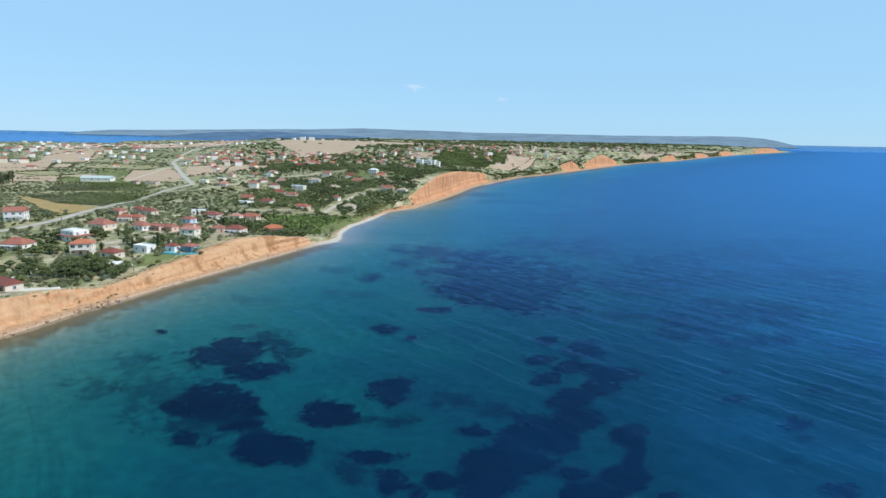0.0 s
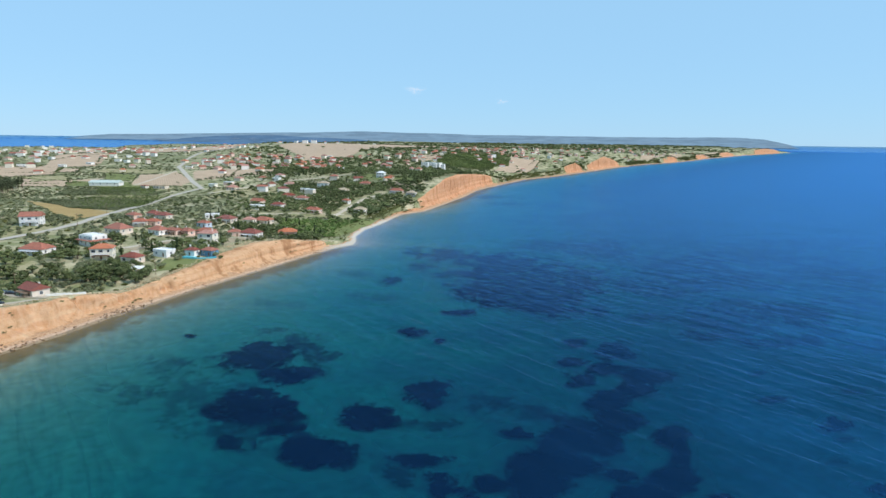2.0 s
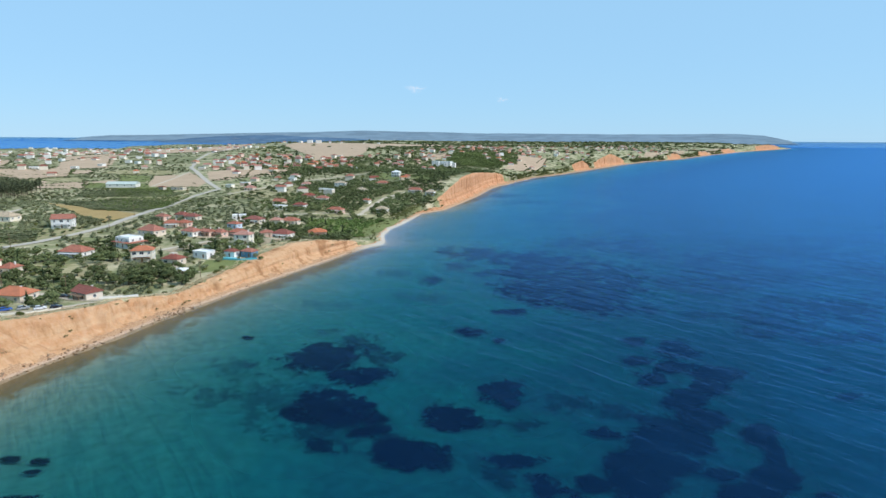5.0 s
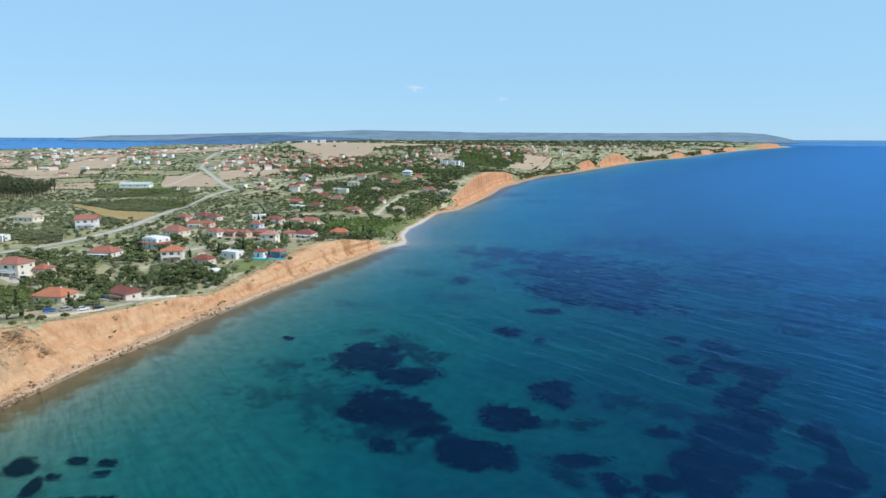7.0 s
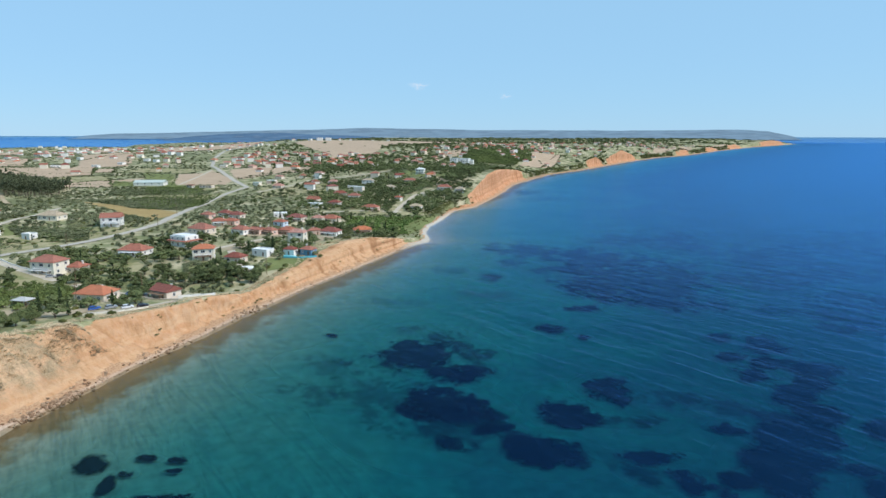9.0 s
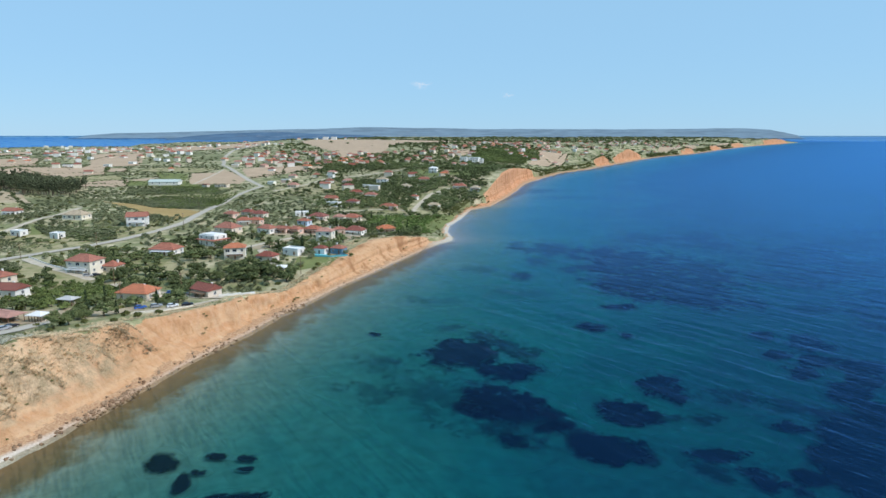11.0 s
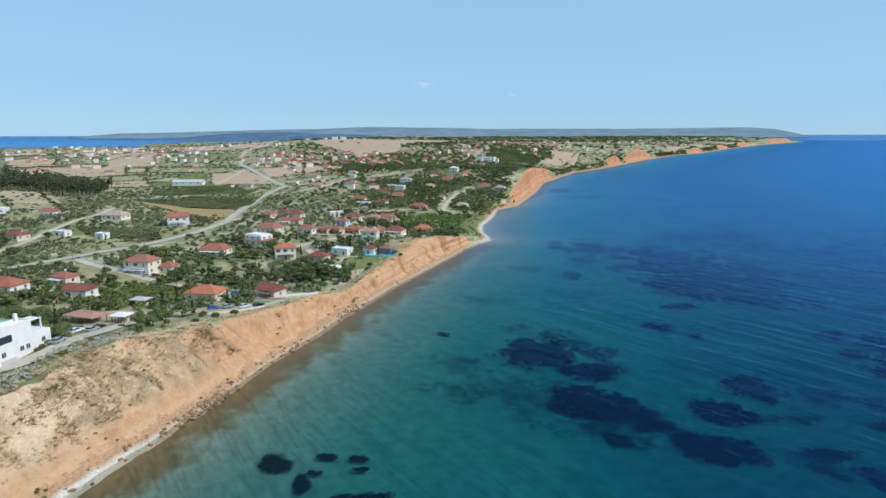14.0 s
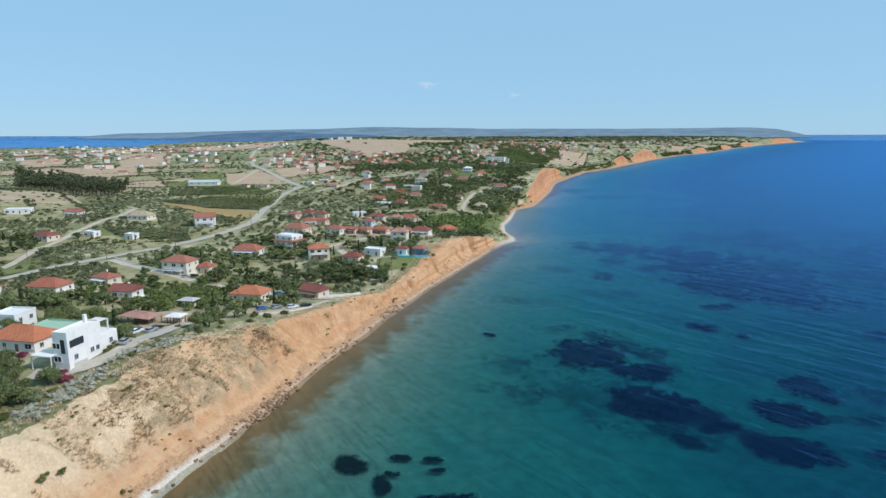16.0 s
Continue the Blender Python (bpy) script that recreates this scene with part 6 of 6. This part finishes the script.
# hedges and tree rows along the field edges
hedge_rnd = np.random.RandomState(57)
hedge_x, hedge_y = [], []
for name, q in QUADS:
    if name in ("sand", "grass", "golden") or q[:, 1].mean() < 330 or q[:, 1].mean() > 1500:
        continue
    for k in (0, 1, 2):
        a, b = q[k], q[(k + 1) % 4]
        if hedge_rnd.rand() < 0.55:
            continue
        n = int(np.linalg.norm(b - a) / (2.6 + 0.0016 * a[1]))
        at = np.linspace(0, 1, max(n, 2))[hedge_rnd.rand(max(n, 2)) < 0.8][:, None]
        line = a + (b - a) * at + hedge_rnd.normal(0, 0.7, (len(at), 2))
        hedge_x.append(line[:, 0]), hedge_y.append(line[:, 1])
hedge_x, hedge_y = np.concatenate(hedge_x), np.concatenate(hedge_y)
open_ground = np.ones(len(hedge_x), bool)
for a, b, rad in TAKEN:
    open_ground &= (hedge_x - a) ** 2 + (hedge_y - b) ** 2 > (rad + 2) ** 2
for wide_, line in LINES:
    gap = np.min((hedge_x[:, None] - line[None, :, 0]) ** 2 + (hedge_y[:, None] - line[None, :, 1]) ** 2, 1)
    open_ground &= gap > (wide_ / 2 + 3) ** 2
woodland("hedges", "dark green hedges and tree rows between fields", "broad", hedge_x[open_ground], hedge_y[open_ground], 40, 0.55, 5, 0.7, 640, tall=0.6)

# orchards and groves planted in rows
for k, (name, q) in enumerate(QUADS):
    if name != "orchard":
        continue
    a, b, c, d = q
    apart = 4.6 if a[1] < 900 else 9.0
    lines, each = max(3, int(np.linalg.norm((d + c - a - b) / 2) / apart)), max(4, int(np.linalg.norm((b + c - a - d) / 2) / (0.62 * apart)))
    t, u = np.meshgrid((np.arange(lines) + 0.5) / lines, (np.arange(each) + 0.5) / each, indexing="ij")
    t, u = t.ravel()[:, None], u.ravel()[:, None]
    spots = (a * (1 - u) + b * u) * (1 - t) + (d * (1 - u) + c * u) * t + hedge_rnd.normal(0, 0.25, (len(t), 2))
    spots = spots[hedge_rnd.rand(len(spots)) < 0.93]
    for ax, ay, rad in TAKEN:
        spots = spots[(spots[:, 0] - ax) ** 2 + (spots[:, 1] - ay) ** 2 > (rad + 2) ** 2]
    woodland("orchard_rows", "green fruit trees planted in straight rows", "citrus" if k % 2 else "olive", spots[:, 0], spots[:, 1], 60, 0.4, 4, 0.85 if apart < 5 else 1.6, 720 + k, tall=0.85)

# young orchard in rows by the country road
rows_x, rows_y = [], []
for i in range(13):
    for j in range(9):
        s, t = (i + 0.5) / 13, (j + 0.5) / 9
        p = np.array([-362, 346]) * (1 - s) * (1 - t) + np.array([-358, 371]) * (1 - s) * t + np.array([-314, 354]) * s * t + np.array([-334, 329]) * s * (1 - t)
        rows_x.append(p[0] + tree_rnd.uniform(-0.4, 0.4)), rows_y.append(p[1] + tree_rnd.uniform(-0.4, 0.4))
woodland("young_orchard", "young olive trees planted in straight rows", "olive", np.array(rows_x), np.array(rows_y), 70, 0.34, 4, 0.62, 700, True)


# ---- scrub on the broad slope, bushes on its brink, fallen rocks along the waterline ----
def slope_scrub(name, label, kind, count, y0, y1, c0, c1, size, seed, clump):
    r = np.random.RandomState(seed)
    y = r.uniform(y0, y1, count * 4)
    c = r.uniform(c0, c1, count * 4)
    keep = (vnoise(y / 8, c * 3.5, seed) + 0.5 * vnoise(y / 3, c * 8, seed + 1) > clump) & ((y < 1000) | ~bare(y) | (c > 1.1))
    y, c = y[keep][:count], c[keep][:count]
    x = shore_x(y) - np.interp(y, BEACH_Y, BEACH_W) - c * np.interp(y, WIDE_Y, WIDE_W)
    return woodland(name, label, kind, x, y, 26, 0.3, 5, size, seed)


def tufts(name, label, kind, count, y0, y1, c0, c1, tall, seed, clump):
    """Dry grass and thistle tufts: splayed thin blades."""
    r = np.random.RandomState(seed)
    y, c = r.uniform(y0, y1, count * 5), r.uniform(c0, c1, count * 5)
    keep = 0.6 * vnoise(y / 9, c * 3.0, seed) + 0.9 * vnoise(y / 2.2, c * 9, seed + 1) > clump
    y, c = y[keep][:count], c[keep][:count]
    x = shore_x(y) - np.interp(y, BEACH_Y, BEACH_W) - c * np.interp(y, WIDE_Y, WIDE_W)
    z = ground_z(x, y)
    n = 12
    a, lean, h = r.uniform(0, 6.28, (len(x), n)), r.uniform(0.5, 1.7, (len(x), n)), tall * r.uniform(0.4, 1.2, (len(x), n))
    foot = np.stack([x[:, None] + 0.25 * np.cos(a) * r.rand(len(x), n), y[:, None] + 0.25 * np.sin(a) * r.rand(len(x), n), np.repeat(z[:, None] - 0.15, n, 1)], -1)
    tip = foot + np.stack([np.cos(a) * lean * h, np.sin(a) * lean * h, h], -1)
    side = np.stack([-np.sin(a), np.cos(a), 0 * a], -1) * 0.06
    pts = np.stack([foot - side, foot + side, tip + side * 0.6, tip - side * 0.6], 2).reshape(-1, 3)
    quads = np.arange(len(pts)).reshape(-1, 4)
    data = bpy.data.meshes.new(name)
    data.from_pydata(pts.tolist(), [], quads.tolist())
    data.materials.append(LEAVES[kind])
    ob = new(name, data)
    give(ob, "tone", np.repeat(r.rand(len(x)), n * 4))
    return tagged(ob, label, "grass", kind="stuff")


tufts("dry_grass", "dry brown grass and thistles on the slope", "dry", 1500, 146, 198, 0.45, 1.16, 0.5, 861, -0.6)
tufts("withered_grass", "withered grey-brown grass in patches on the slope", "straw", 1500, 134, 198, 0.3, 1.14, 0.5, 863, 0.05)
tufts("sparse_grass", "sparse dry grass tufts on the sandy slope", "straw", 500, 112, 150, 0.25, 1.1, 0.45, 867, 0.1)
tufts("brink_grass", "dry grass along the cliff brink", "dry", 1900, 100, 430, 1.0, 1.6, 0.55, 871, -0.3)
SIZES["dry"], SIZES["grey"] = 1.0, 1.0
slope_scrub("dry_scrub", "dry brown scrub on the sandy slope", "dry", 25, 130, 190, 0.35, 1.12, 0.35, 801, 0.25)
slope_scrub("green_scrub", "sparse green scrub on the slope", "bush", 40, 105, 165, 0.1, 0.9, 0.4, 811, 0.3)
woodland("slope_bushes", "low green bushes on the sandy slope", "bush", np.array([-218.3, -217.6, -215.7, -215.2, -206.2, -205.4, -204.6, -214.8, -214.2]), np.array([116.0, 117.0, 118.3, 119.2, 123.6, 124.4, 122.8, 144.2, 145.0]), 60, 0.26, 4, 0.75, 817)
slope_scrub("silver_scrub", "silvery grey scrub along the cliff brink", "grey", 130, 126, 172, 1.03, 1.4, 0.85, 821, -0.5)
slope_scrub("brink_scrub", "low dry scrub along the cliff brink", "dry", 260, 176, 430, 1.0, 1.5, 0.3, 831, -0.2)
slope_scrub("gully_scrub", "green scrub in the cliff gullies", "bush", 90, 215, 640, 0.15, 1.2, 0.55, 841, 0.25)
for name, y0, y1, many, grow in (("coast_scrub", 1000, 1560, 300, 2.6), ("far_coast_scrub", 1880, 3280, 420, 4.5)):
    slope_scrub(name, "dark green scrub on the far coastal slopes", "bush", many, y0, y1, 0.12, 1.3, grow, 881, -2.0)
slope_scrub("cape_scrub", "green scrub on the slope beside the cape", "bush", 170, 560, 655, 0.1, 2.0, 1.1, 891, -0.8)
slope_scrub("cove_scrub", "green scrub behind the shingle cove", "bush", 160, 436, 640, 0.4, 2.2, 0.8, 851, 0.0)


def rock_material():
    m = Nodes("fallen_rock", 0.9, 0.2)
    c = m.mix(m.random(), (0.25, 0.15, 0.085), (0.46, 0.33, 0.21))
    m.colour(m.mix(m.grey(m.noise(1.6, 5), 0.4, 0.7), c, (0.17, 0.09, 0.05)))
    m.bump(m.noise(2.5, 5), 0.7, 0.2)
    return m.mat


ROCK = rock_material()
ROCK_MESHES = []
for k in range(6):
    r = random.Random(900 + k)
    bm = bmesh.new()
    bmesh.ops.create_icosphere(bm, subdivisions=2, radius=1)
    for v in bm.verts:
        v.co *= 1 + 0.55 * noise.noise(v.co * 1.3 + Vector((k * 7, 0, 0))) + 0.2 * noise.noise(v.co * 3.1)
        v.co.z *= 0.65
    data = bpy.data.meshes.new("rock")
    bm.to_mesh(data)
    bm.free()
    data.materials.append(ROCK)
    ROCK_MESHES.append(data)
rock_rnd = random.Random(77)
for k in range(330):
    y = rock_rnd.uniform(156, 176) if k >= 230 else rock_rnd.choice([rock_rnd.uniform(118, 260), rock_rnd.uniform(150, 420), rock_rnd.gauss(172, 7), rock_rnd.gauss(172, 7), rock_rnd.gauss(215, 9), rock_rnd.gauss(260, 7)])
    off = rock_rnd.gauss(0.6, 1.1) if k < 230 else rock_rnd.uniform(-1.5, 2.2)
    x = float(shore_x(y)) - off
    s = rock_rnd.uniform(0.22, 0.55) * (1.5 if rock_rnd.random() < 0.12 else 1)
    ob = new("rock", rock_rnd.choice(ROCK_MESHES))
    ob.matrix_world = pose(x, y, max(float(ground_z(x, y)), -0.35) + 0.1 * s, rock_rnd.uniform(-20, 20), rock_rnd.uniform(-20, 20), rock_rnd.uniform(0, 360)) @ Matrix.Diagonal((s * 1.2, s, s, 1))
    tagged(ob, "fallen ochre boulder at the water's edge", "rock", "shore boulders")
